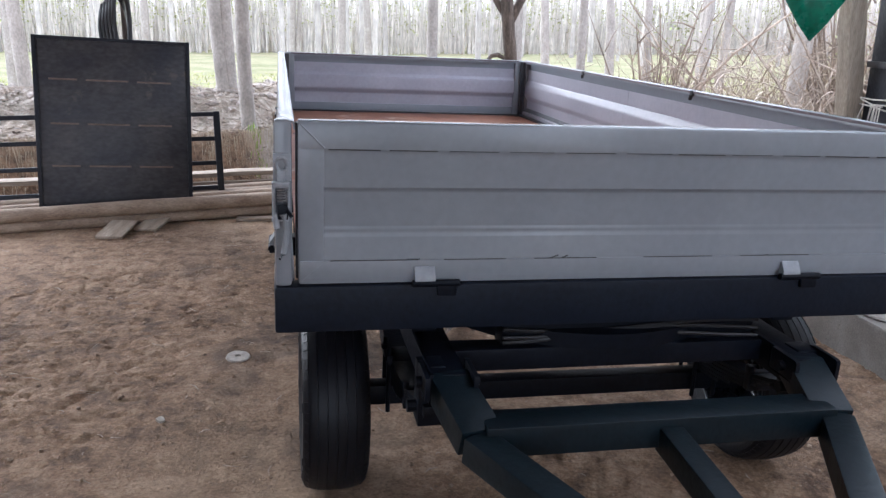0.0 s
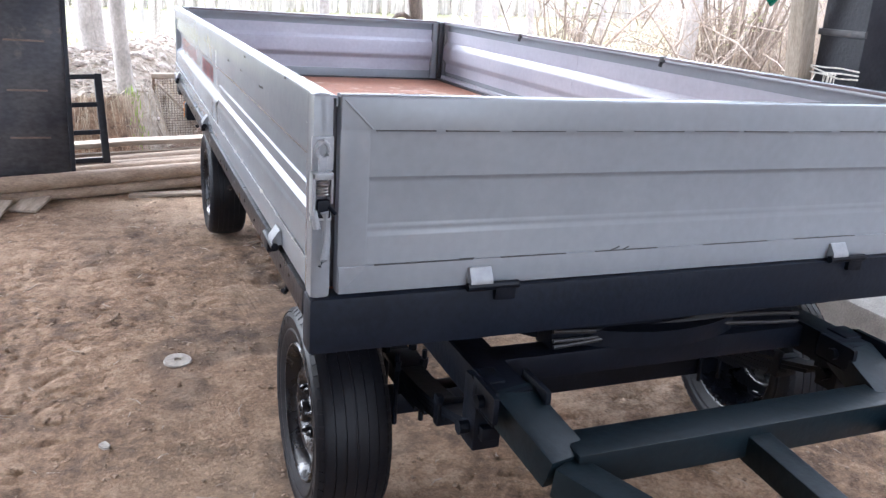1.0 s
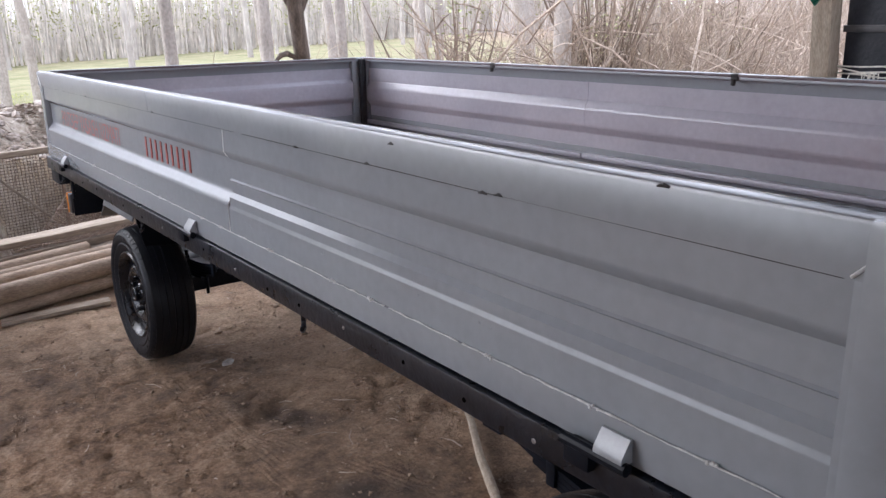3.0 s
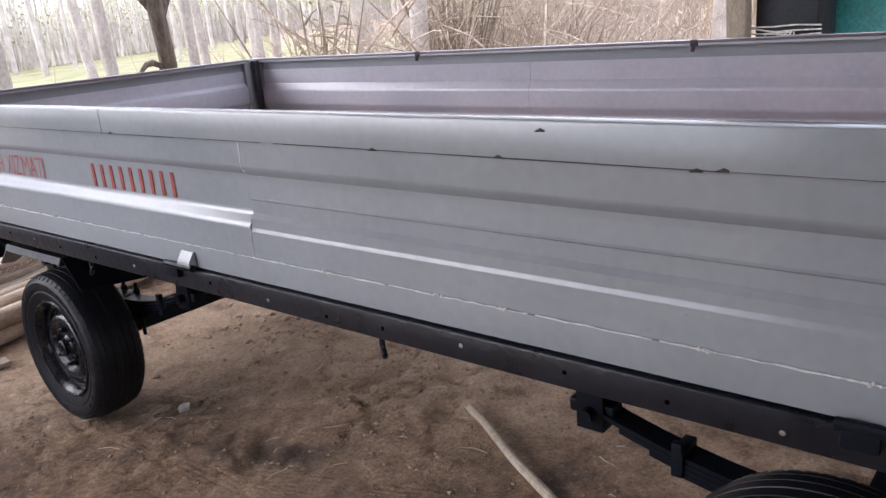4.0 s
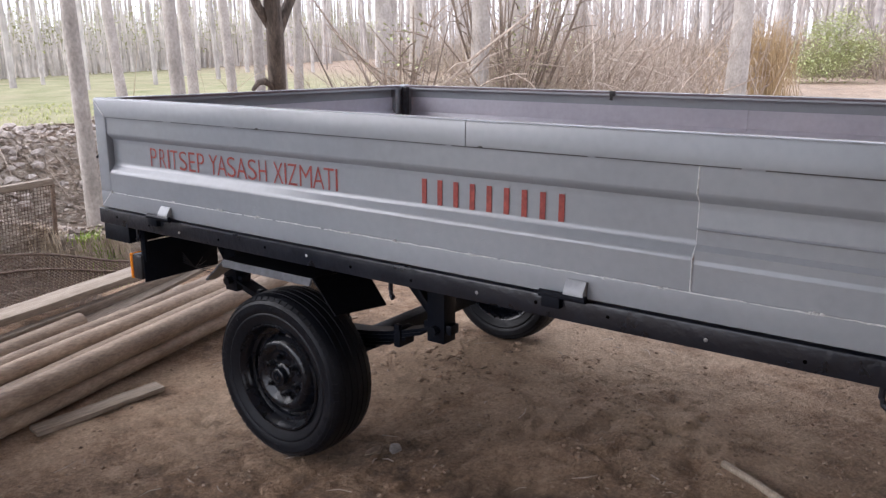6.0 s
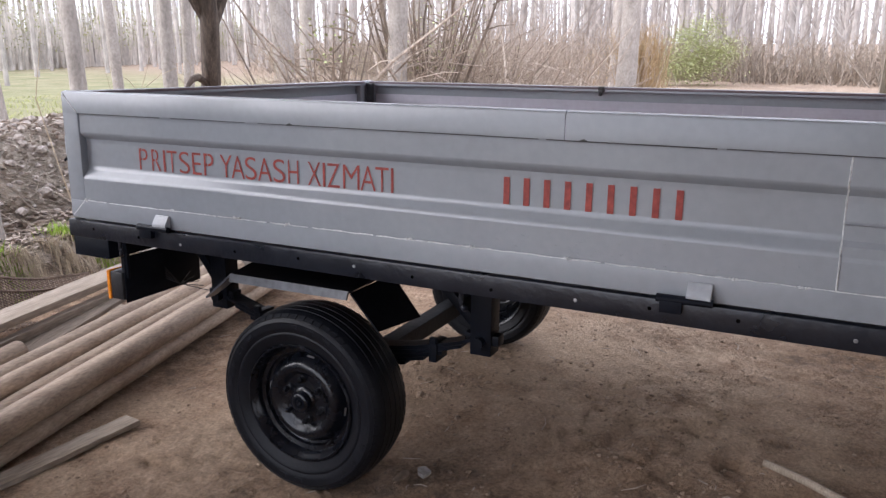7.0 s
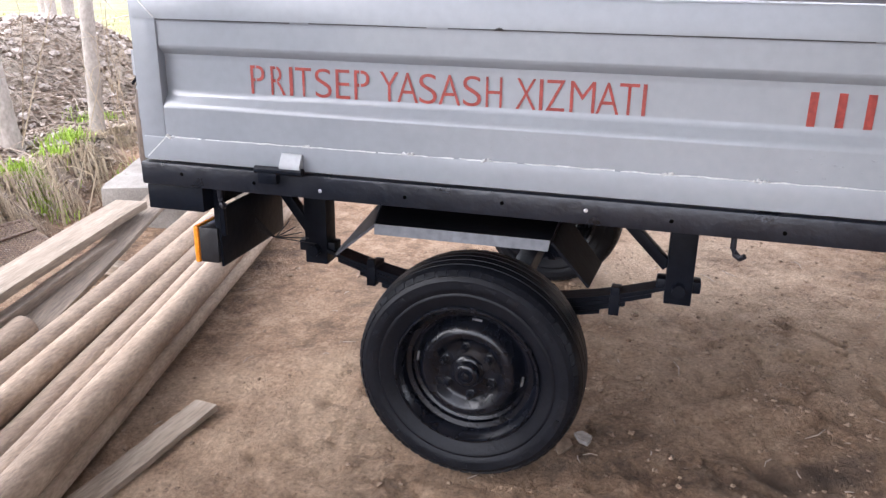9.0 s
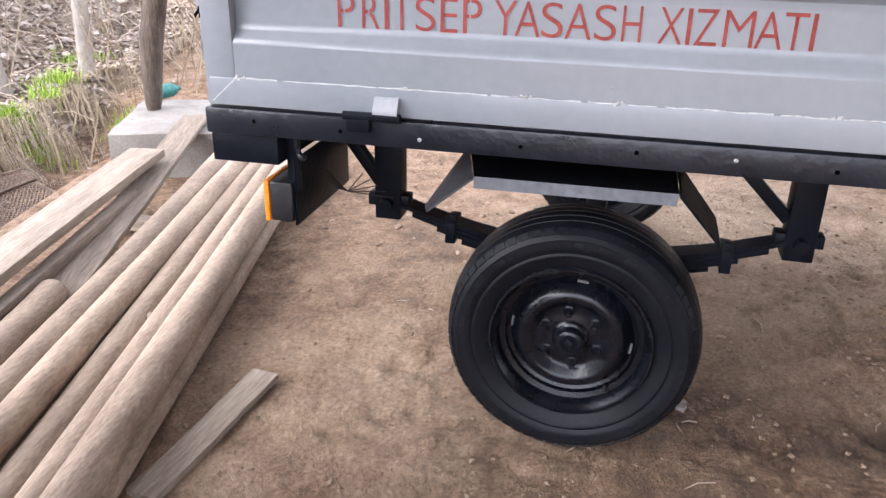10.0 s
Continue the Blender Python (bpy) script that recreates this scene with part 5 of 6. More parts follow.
rack_m = Matrix.Translation((-0.53, 6.62, 0.165)) @ pose(0, 0, 0, -8, 0, 9)
rack = thing("iron_rack", "black welded iron rail frame leaning behind a door panel", "iron frame", rack_m)
for z in (0.015, 0.215, 0.410, 0.605):
    bm = bmesh.new()
    add_box(bm, (-2.1, -0.017, z - 0.017), (-0.04, 0.017, z + 0.017), 0.003)
    part("rail", bm, BLACK_IRON, rack)
for x in (-2.08, -0.022):
    bm = bmesh.new()
    add_box(bm, (x - 0.028, -0.022, -0.01), (x + 0.022, 0.022, 0.626), 0.004)
    part("upright", bm, BLACK_IRON, rack)
for z in (0.16, 0.50):
    bm = bmesh.new()
    add_lathe(bm, [(0, 0), (0, 0.007), (0.004, 0.006), (0.005, 0)], 8, "x", (0.0005, -0.005, z))
    part("bolt", bm, STEEL, rack)
bm = bmesh.new()
for k in range(5):
    w = 0.055 + 0.012 * k
    add_tube(bm, [(-0.03 * k * 0.3 + w * math.sin(a * math.pi / 12), 0.02 * k - 0.05 + 0.01 * math.cos(a), 0.24 - 0.24 * math.cos(a * math.pi / 12) - 0.015 * k) for a in range(25)], 0.018, 8)
solid("rubber_hose", bm, RUBBER_BLACK, "coiled black rubber hose hung over the door panel", "hose", m=Matrix.Translation((-1.20, 6.50, 1.24)) @ pose(0, 0, 0, 0, 0, 20))
bm = bmesh.new()
add_beam(bm, (0, 0, 0), (0.02, 0.0, 1.9), 0.07, 0.06)
solid("hose_stake", bm, POST_WOOD, "dark stake behind the iron door carrying a hose", "stake", m=Matrix.Translation((-1.20, 6.64, 0.0)))


# mesh gate in the ditch
def mesh_gate():
    g = thing("mesh_gate", "old wood-framed wire mesh gate standing in the ditch", "gate", Matrix.Translation((-0.16, 8.62, -0.22)) @ pose(0, 0, 0, 6, 0, 6))
    wd, ht = 1.25, 0.78
    for z in (0.02, ht):
        bm = bmesh.new()
        add_box(bm, (0, -0.02, z - 0.022), (wd, 0.02, z + 0.022), 0.004)
        part("gate_rail", bm, SAWN, g)
    for x in (0.02, 0.62, wd):
        bm = bmesh.new()
        add_box(bm, (x - 0.012, -0.012, 0.03), (x + 0.012, 0.012, ht - 0.02), 0.003)
        part("gate_stile", bm, RUST, g)
    bm = bmesh.new()
    add_beam(bm, (0.04, -0.03, ht - 0.06), (0.60, -0.03, 0.10), 0.04, 0.02)
    part("brace", bm, SAWN, g)
    bm = bmesh.new()
    for k in range(50):
        x = 0.03 + (wd - 0.05) * k / 49
        add_tube(bm, [(x, 0.005, 0.03), (x + 0.004 * math.sin(k), 0.005, ht - 0.02)], 0.0022, 4, False)
    for k in range(30):
        z = 0.04 + (ht - 0.07) * k / 29
        add_tube(bm, [(0.02, 0.008, z), (wd, 0.008, z)], 0.0022, 4, False)
    part("wire_mesh", bm, RUST, g, "rusty wire mesh")


mesh_gate()


def mesh_sheet():
    """Expanded-metal sheet sagging over the ditch."""
    bm = bmesh.new()
    A, B, C, D = Vector((0.35, 8.05, 0.27)), Vector((1.85, 8.45, -0.16)), Vector((1.35, 7.62, -0.05)), Vector((-0.15, 7.30, 0.10))
    nu, nv = 36, 22
    def at(u, v):
        p = A.lerp(B, u).lerp(D.lerp(C, u), v)
        return p + Vector((0, 0, -0.05 * math.sin(v * math.pi) + 0.02 * math.sin(u * 7)))
    for i in range(nu + 1):
        for s in (0, 1):
            pts = []
            for j in range(nv + 1):
                k = i + (0.5 if (j + s) % 2 else -0.5) * 0.8
                pts.append(at(min(max(k / nu, 0), 1), j / nv))
            add_tube(bm, pts, 0.0042, 3, False)
    add_tube(bm, [at(u / 20, 0.0) for u in range(21)], 0.010, 6)
    add_tube(bm, [at(u / 20, 0.22) + Vector((0, 0, 0.01)) for u in range(21)], 0.008, 6)
    solid("mesh_sheet", bm, RUST, "rusty expanded-metal mesh sheet lying over the ditch", "mesh sheet", smooth=60)


mesh_sheet()


# hammer
def hammer():
    h = thing("sledgehammer", "long-handled hammer lying on the earth under the trailer", "hammer", Matrix.Translation((0, 0, gz(0.75, 3.6) + 0.004)))
    bm = bmesh.new()
    a, b = Vector((0.862, 3.900, 0.030)), Vector((0.512, 3.282, 0.024))
    add_tube(bm, [a, a.lerp(b, 0.2) + Vector((0.004, 0, 0.003)), a.lerp(b, 0.55) + Vector((-0.006, 0.003, 0)), a.lerp(b, 0.85), b], [0.013, 0.014, 0.015, 0.017, 0.015], 10)
    part("handle", bm, POST_PALE, h, "bare pale wooden handle")
    bm = bmesh.new()
    c, d = b + Vector((-0.045, 0.03, 0.0)), b + Vector((0.115, -0.075, 0.004))
    add_tube(bm, [c, c.lerp(d, 0.2), c.lerp(d, 0.45), c.lerp(d, 0.8), d], [0.020, 0.026, 0.024, 0.012, 0.004], 8)
    part("head", bm, RUST, h, "tapered rusty iron head")


hammer()

# shed posts and what hangs on them
bm = bmesh.new()
add_tube(bm, [(0.0, 0, -0.01), (0.0, -0.01, 0.05), (-0.01, -0.05, 0.35), (-0.02, -0.12, 0.60), (-0.035, -0.26, 0.82), (-0.05, -0.36, 1.02), (-0.11, -0.43, 1.38), (-0.17, -0.46, 1.85), (-0.25, -0.5, 2.4), (-0.30, -0.55, 3.04)], [0.036, 0.048, 0.060, 0.062, 0.062, 0.060, 0.060, 0.056, 0.052, 0.048], 14)
add_tube(bm, [(-0.10, -0.42, 1.33), (-0.01, -0.45, 1.52), (0.15, -0.5, 1.85), (0.29, -0.6, 2.9)], [0.045, 0.040, 0.036, 0.03], 10)
add_tube(bm, [(-0.10, -0.42, 1.36), (-0.22, -0.40, 1.54), (-0.42, -0.4, 1.95)], [0.035, 0.030, 0.026], 10)
for v in bm.verts:
    v.co += 0.007 * noise.noise_vector(v.co * 8)
solid("roof_post", bm, POST_WOOD, "dark forked tree-trunk post leaning up from the concrete block", "post", "roof posts", m=Matrix.Translation((2.13, 7.75, 0.175)))
bm = bmesh.new()
add_tube(bm, [(-0.16, 0, 0), (-0.11, 0, 0.045), (-0.05, 0.01, 0.055), (0.02, 0.02, 0.02), (0.03, 0.02, -0.10)], [0.012, 0.020, 0.024, 0.022, 0.016], 8)
solid("cloth_wrap", bm, POST_WOOD, "dark rag bundle tied to the roof post", "rag", m=Matrix.Translation((2.0, 7.37, 1.175)))
bm = bmesh.new()
add_box(bm, (-0.045, -0.045, -0.1), (0.045, 0.045, 3.19), 0.005)
bmesh.ops.subdivide_edges(bm, edges=[e for e in bm.edges if abs((e.verts[0].co - e.verts[1].co).z) > 1], cuts=16)
for v in bm.verts:
    v.co += 0.004 * noise.noise_vector(v.co * 5) + Vector((-0.165 * v.co.z, -0.055 * v.co.z, 0))
solid("roof_post", bm, POST_PALE, "pale squared wooden post carrying the shed roof", "post", "roof posts", m=Matrix.Translation((2.975, 3.655, gz(2.975, 3.655))))
dark = thing("iron_cabinet", "open-backed black sheet-iron cabinet beside the wooden post", "cabinet", Matrix.Translation((2.88, 3.36, gz(2.9, 3.3))) @ pose(0, 0, 0, 0, 0, -6))
bm = bmesh.new()
add_box(bm, (-0.09, -0.14, 0.0), (0.12, 0.15, 2.6), 0.006)
part("body", bm, BLACK_IRON, dark)
for z in (0.9, 1.42):
    bm = bmesh.new()
    add_box(bm, (-0.105, -0.15, z), (-0.09, 0.155, z + 0.03), 0.002)
    part("strip", bm, IRON, dark)
rnd = random.Random(21)
bm = bmesh.new()
for k in range(3):
    z = 1.235 + 0.018 * k
    add_tube(bm, [(-0.100, -0.158, z), (-0.112, -0.05, z + rnd.uniform(-.01, .01)), (-0.112, 0.05, z + rnd.uniform(-.01, .01)), (-0.100, 0.166, z + rnd.uniform(-.02, .02))], 0.004, 5)
for k in range(10):
    a = Vector((-0.118, rnd.gauss(-0.02, 0.025), 1.245))
    out = rnd.gauss(0, 0.05)
    add_tube(bm, [a, a + Vector((-0.02, out * 0.7, 0.0)), a + Vector((-0.025, out, -0.06)), a + Vector((-0.02, out * 1.2, rnd.uniform(-.22, -.1)))], 0.003, 5)
solid("string", bm, STRING, "frayed pale string tied round the iron cabinet", "string", m=dark.matrix_world.copy())
bm = bmesh.new()
prof = [(0, 0), (0, 0.29), (0.03, 0.30)]
for k in range(1, 6):
    prof += [(0.3 * k - 0.02, 0.30), (0.3 * k, 0.312), (0.3 * k + 0.02, 0.30)]
add_lathe(bm, prof + [(1.80, 0.30), (1.86, 0.26), (1.90, 0.16), (1.90, 0)], 36, "z")
solid("water_tank", bm, TEAL, "tall teal plastic water tank on the concrete ledge", "tank", m=Matrix.Translation((3.33, 3.28, 0.165)))


def plastic_bag():
    bm = bmesh.new()
    rings = []
    n = 22
    for i, (z, rx, ry) in enumerate(((0.0, 0.004, 0.004), (0.03, 0.028, 0.018), (0.08, 0.065, 0.035), (0.14, 0.105, 0.05), (0.19, 0.135, 0.055), (0.26, 0.15, 0.05), (0.36, 0.13, 0.04), (0.48, 0.07, 0.03), (0.62, 0.02, 0.02), (0.78, 0.012, 0.012))):
        rings.append([bm.verts.new((rx * math.cos(2 * math.pi * k / n) * (1 + 0.12 * noise.noise(Vector((k * 0.9, i * 0.7, 2)))), ry * math.sin(2 * math.pi * k / n) * (1 + 0.25 * noise.noise(Vector((k * 1.1, i, 5)))), z)) for k in range(n)])
    for r0, r1 in zip(rings, rings[1:]):
        for k in range(n):
            bm.faces.new((r0[k], r0[(k + 1) % n], r1[(k + 1) % n], r1[k]))
    bm.faces.new(rings[0])
    bm.faces.new(rings[-1])
    add_tube(bm, [(0, 0, 0.76), (0.01, 0, 1.1), (0, 0, 1.62)], 0.004, 5)
    solid("plastic_bag", bm, GREEN_BAG, "shiny green plastic bag hanging by a cord", "bag", smooth=70, m=Matrix.Translation((2.41, 3.46, 1.47)) @ pose(0, 0, 0, 0, 0, -20))


plastic_bag()

# concrete ledge at the shed's edge
bm = bmesh.new()
add_box(bm, (0, -2.2, -0.3), (0.9, 1.45, 0.165), 0.012)
bmesh.ops.subdivide_edges(bm, edges=bm.edges, cuts=8, use_grid_fill=True)
for v in bm.verts:
    v.co += 0.008 * noise.noise_vector(v.co * 5) + 0.004 * noise.noise_vector(v.co * 19)
ob = solid("concrete_ledge", bm, CONCRETE, "low rough concrete ledge along the shed edge", "ledge", kind="structure", m=pose(2.72, 2.35, 0.0, 0, 0, 0))
bm = bmesh.new()
add_lathe(bm, [(0.0, 0.0), (0.0, 0.10), (0.008, 0.115), (0.018, 0.112), (0.022, 0.09), (0.022, 0.0)], 28, "z")
solid("stone_disc", bm, PALE_STONE, "pale flat disc lying on the concrete ledge", "disc", m=Matrix.Translation((2.86, 3.18, 0.166)))
bm = bmesh.new()
add_lathe(bm, [(0.0, 0.0), (0.0, 0.050), (0.010, 0.056), (0.018, 0.052), (0.018, 0.014), (0.012, 0.012), (0.012, 0.0)], 26, "z")
solid("iron_disc", bm, PALE_STONE, "pale flat disc lying on the trodden earth", "disc", m=Matrix.Translation((-0.282, 3.511, gz(-0.28, 3.51) - 0.009)) @ pose(0, 0, 0, 4, 3, 0))


def flake(x, y, r, label, seed, material=PALE_STONE):
    rnd = random.Random(seed)
    bm = bmesh.new()
    n = 7
    out = [(r * rnd.uniform(0.6, 1.1) * math.cos(2 * math.pi * k / n), 0.65 * r * rnd.uniform(0.6, 1.1) * math.sin(2 * math.pi * k / n)) for k in range(n)]
    add_prism(bm, out, 0.012, pose(0, 0, 0))
    solid("stone_chip", bm, material, label, "stone chip", "stone chips", m=Matrix.Translation((x, y, gz(x, y) + 0.004)) @ pose(0, 0, 0, rnd.uniform(-6, 6), rnd.uniform(-6, 6), rnd.uniform(0, 180)))


flake(0.321, 4.967, 0.045, "pale flat stone chip on the earth behind the wheel", 1)
flake(0.255, 5.02, 0.042, "reddish brick chip lying beside the rear wheel", 2, CRUMB)
flake(-0.55, 2.95, 0.03, "small pale stone chip on the earth", 3)


# ---- trees, brush, banks and distance ----
def tree(x, y, r, lean=(0.0, 0.0), h=11.0, seed=0, label="slim pale-barked poplar, bare in early spring", fork=False):
    rnd = random.Random(seed)
    t = thing("poplar_tree", label, "tree", Matrix.Translation((x, y, gz(x, y) - 0.15)), "poplars")
    bm = bmesh.new()
    stems = [(0.0, r)] + ([(0.16, r * 0.8)] if fork else [])
    tips = []
    for off, rr in stems:
        pts, rad = [], []
        n = 16
        for i in range(n + 1):
            f = i / n
            hh = h * f ** 1.35
            pts.append((off * min(1, 2 * f + 0.3) + lean[0] * hh + 0.05 * math.sin(f * 9 + seed), lean[1] * hh + 0.05 * math.cos(f * 7 + seed), hh))
            rad.append(rr * (1.25 if i == 0 else 1.0) * (1 - 0.82 * f) + 0.008)
        add_tube(bm, pts, rad, 12)
        tips.append(pts)
    for v in bm.verts:
        v.co += 0.010 * noise.noise_vector(v.co * 6)
    part("trunk", bm, BARK, t, "pale grey-brown bark with dark scars", 60)
    bm = bmesh.new()
    for pts in tips:
        for k in range(26):
            i = rnd.randint(7, 15)
            a = Vector(pts[i])
            ang = rnd.uniform(0, 6.283)
            ln = rnd.uniform(0.5, 1.5) * (1.2 - 0.5 * i / 16)
            d = Vector((math.cos(ang) * 0.6, math.sin(ang) * 0.6, 1.0)) * ln
            mid = a + d * 0.5 + Vector((0, 0, -0.05))
            add_tube(bm, [a, mid, a + d], [0.016, 0.010, 0.003], 5, False)
            for q in range(4):
                b = a.lerp(a + d, 0.4 + 0.15 * q)
                add_tube(bm, [b, b + Vector((rnd.uniform(-.3, .3), rnd.uniform(-.3, .3), rnd.uniform(.15, .5)))], [0.006, 0.002], 4, False)
    part("crown", bm, TWIG, t, "bare upright twigs")
    return t


TREES = [(-0.36, 8.40, 0.072, (0.004, 0.0), 0), (2.78, 9.32, 0.066, (-0.026, 0.023), 0), (1.67, 9.06, 0.062, (-0.03, 0.03), 0), (3.37, 9.05, 0.052, (0.0, 0.0), 0),
         (5.15, 12.4, 0.075, (-0.02, 0.01), 0), (5.8, 12.4, 0.07, (-0.01, 0.0), 0), (4.15, 12.4, 0.07, (-0.03, 0.02), 0), (6.88, 12.4, 0.07, (0.0, 0.0), 0), (7.2, 12.4, 0.08, (0.0, 0.0), 0),
         (5.5, 7.95, 0.11, (0.0, 0.0), 0), (12.3, 7.2, 0.20, (0, 0), 0),
         (-3.1, 10.6, 0.09, (0.01, 0), 0), (-2.1, 13.9, 0.07, (0, 0), 0), (-3.9, 13.0, 0.06, (0, 0), 0), (0.2, 16.0, 0.06, (0, 0), 1), (0.95, 14.0, 0.075, (0, 0), 0), (1.5, 15.0, 0.075, (0, 0), 0),
         (9.0, 9.6, 0.13, (0.02, 0), 0), (8.2, 11.5, 0.16, (0, 0), 1), (6.9, 12.5, 0.1, (0, 0), 0), (11.0, 13.0, 0.15, (0, 0), 0), (20.4, 9.4, 0.17, (0, 0), 0)]
for k, (x, y, r, lean, fork) in enumerate(TREES):
    tree(x, y, r, lean, 10 + (k * 7 % 4), k + 3, fork=bool(fork))
tree(-0.70, 9.40, 0.085, (-0.005, 0.0), 11, 71, "pair of poplar stems, one with reddish bark", True)


ico = bmesh.new()
bmesh.ops.create_icosphere(ico, subdivisions=1, radius=1.0)
ico.verts.ensure_lookup_table()
ICO_V = [v.co.copy() for v in ico.verts]
ICO_F = [tuple(v.index for v in f.verts) for f in ico.faces]
ico.free()


class Soup:
    """Collects many small pieces in plain lists."""
    def __init__(self):
        self.v, self.f = [], []

    def stick(self, pts, radii, n=3):
        base = len(self.v)
        for i, p in enumerate(pts):
            q0, q1 = pts[max(i - 1, 0)], pts[min(i + 1, len(pts) - 1)]
            d = (q1 - q0).normalized()
            a = d.cross(Vector((0.3, 0.9, 0.2)))
            a = a.normalized() if a.length > 0.05 else Vector((1, 0, 0))
            b = d.cross(a)
            for k in range(n):
                t = 2 * math.pi * k / n
                self.v.append(p + a * (radii[i] * math.cos(t)) + b * (radii[i] * math.sin(t)))
        for i in range(len(pts) - 1):
            for k in range(n):
                self.f.append((base + i * n + k, base + (i + 1) * n + k, base + (i + 1) * n + (k + 1) % n, base + i * n + (k + 1) % n))

    def leaf(self, p, d, w):
        side = d.cross(Vector((0.2, 0.3, 0.9)))
        side = side.normalized() * w if side.length > 1e-4 else Vector((w, 0, 0))
        b = len(self.v)
        self.v += [p, p + d * 0.5 + side, p + d, p + d * 0.5 - side]
        self.f.append((b, b + 1, b + 2, b + 3))

    def blade(self, p, d, droop, w):
        side = Vector((d.y, -d.x, 0))
        side = side.normalized() * w if side.length > 1e-4 else Vector((w, 0, 0))
        m = p + d * 0.55
        e = p + d + Vector((0, 0, -droop))
        b = len(self.v)
        self.v += [p - side, p + side, m + side * 0.7, m - side * 0.7, e]
        self.f += [(b, b + 1, b + 2, b + 3), (b + 3, b + 2, b + 4)]

    def lump(self, c, r, rnd, flat=0.7):
        b = len(self.v)
        q = [Vector(s) for s in ((1, 0, 0), (-1, 0, 0), (0, 1, 0), (0, -1, 0), (0, 0, 1), (0, 0, -1))]
        rot = Euler((rnd.uniform(0, 6), rnd.uniform(0, 6), rnd.uniform(0, 6))).to_matrix()
        for s in q:
            v = rot @ (s * r * rnd.uniform(0.6, 1.2))
            self.v.append(c + Vector((v.x, v.y, v.z * flat)))
        for i, j, k in ((0, 2, 4), (2, 1, 4), (1, 3, 4), (3, 0, 4), (2, 0, 5), (1, 2, 5), (3, 1, 5), (0, 3, 5)):
            self.f.append((b + i, b + j, b + k))

    def clod(self, c, r, rnd, flat=0.7):
        """A rounder lump of twenty faces."""
        b = len(self.v)
        rot = Euler((rnd.uniform(0, 6), rnd.uniform(0, 6), rnd.uniform(0, 6))).to_matrix()
        sx, sy = rnd.uniform(0.7, 1.3), rnd.uniform(0.7, 1.2)
        for p in ICO_V:
            v = rot @ (p * r * rnd.uniform(0.78, 1.15))
            self.v.append(c + Vector((v.x * sx, v.y * sy, v.z * flat)))
        self.f += [(b + i, b + j, b + k) for i, j, k in ICO_F]

    def build(self, name, material, label, category):
        return raw(name, self.v, self.f, material, label, category)


rnd = random.Random(77)
# earth crumbs, chips and straw bits on the trodden floor
so = Soup()
for k in range(15000):
    x, y = rnd.uniform(-2.6, 3.6), rnd.uniform(1.6, 7.4)
    if rnd.random() < 0.5:
        x, y = x + 0.3 * math.sin(7 * y), y + 0.3 * math.sin(5 * x)
    r = 0.0024 + 0.011 * rnd.random() ** 5
    so.lump(Vector((x, y, gz(x, y) + r * 0.3)), r, rnd, 0.6)
for k in range(500):
    x, y = rnd.gauss(0.98, 0.30), rnd.gauss(4.22, 0.27)
    r = 0.003 + 0.010 * rnd.random() ** 4
    so.clod(Vector((x, y, gz(x, y) + r * 0.1)), r, rnd, 0.5)
for k in range(260):
    x, y = rnd.gauss(1.25, 0.35), rnd.gauss(5.35, 0.25)
    r = 0.004 + 0.018 * rnd.random() ** 3
    so.clod(Vector((x, y, gz(x, y) + r * 0.1)), r, rnd, 0.5)
so.build("earth_crumbs", CRUMB, "loose crumbs and small stones on the trodden earth", "crumbs")
so = Soup()
for k in range(420):
    x, y = rnd.uniform(-2.6, 3.4), rnd.uniform(1.8, 7.3)
    a, ln = rnd.uniform(0, 6.28), 0.02 + 0.09 * rnd.random() ** 2
    p = Vector((x, y, gz(x, y) + 0.004))
    d = Vector((math.cos(a), math.sin(a), 0)) * ln
    so.stick([p, p + d * 0.5 + Vector((0.1 * d.y, -0.1 * d.x, 0.004)), p + d + Vector((0, 0, 0.003))], [0.0018, 0.002, 0.0012], 4)
so.build("twig_litter", TWIG, "scattered twig bits and shavings on the earth", "twigs")

# clods on the mound
so = Soup()
for k in range(4200):
    x = rnd.uniform(-5.0, 6.8)
    d = rnd.gauss(2.6, 0.6) if x > 0.6 else rnd.gauss(2.5, 0.8)
    if d < 1.0:
        continue
    y = 7.42 + 0.19 * x + d
    r = 0.010 + 0.065 * rnd.random() ** 4
    so.clod(Vector((x, y, gz(x, y) + r * 0.15)), r, rnd, 0.7)
so.build("earth_clods", CLOD, "grey clods and rubble heaped on the bank", "clods")
# leaf litter on the bank
so = Soup()
for k in range(60000):
    x = rnd.uniform(-5.0, 1.0) if k < 12000 else rnd.uniform(0.5, 6.8)
    d = rnd.uniform(0.75, 3.6) if k % 4 else rnd.gauss(1.5, 0.4)
    y = 7.42 + 0.19 * x + d
    a = rnd.uniform(0, 6.28)
    ln = 0.018 + 0.042 * rnd.random() ** 1.5
    so.leaf(Vector((x, y, gz(x, y) + 0.010)), Vector((math.cos(a), math.sin(a), rnd.uniform(-0.25, 0.35))) * ln, ln * rnd.uniform(0.25, 0.42))
so.build("leaf_litter", LITTER, "brown dead leaves covering the bank", "leaf litter")
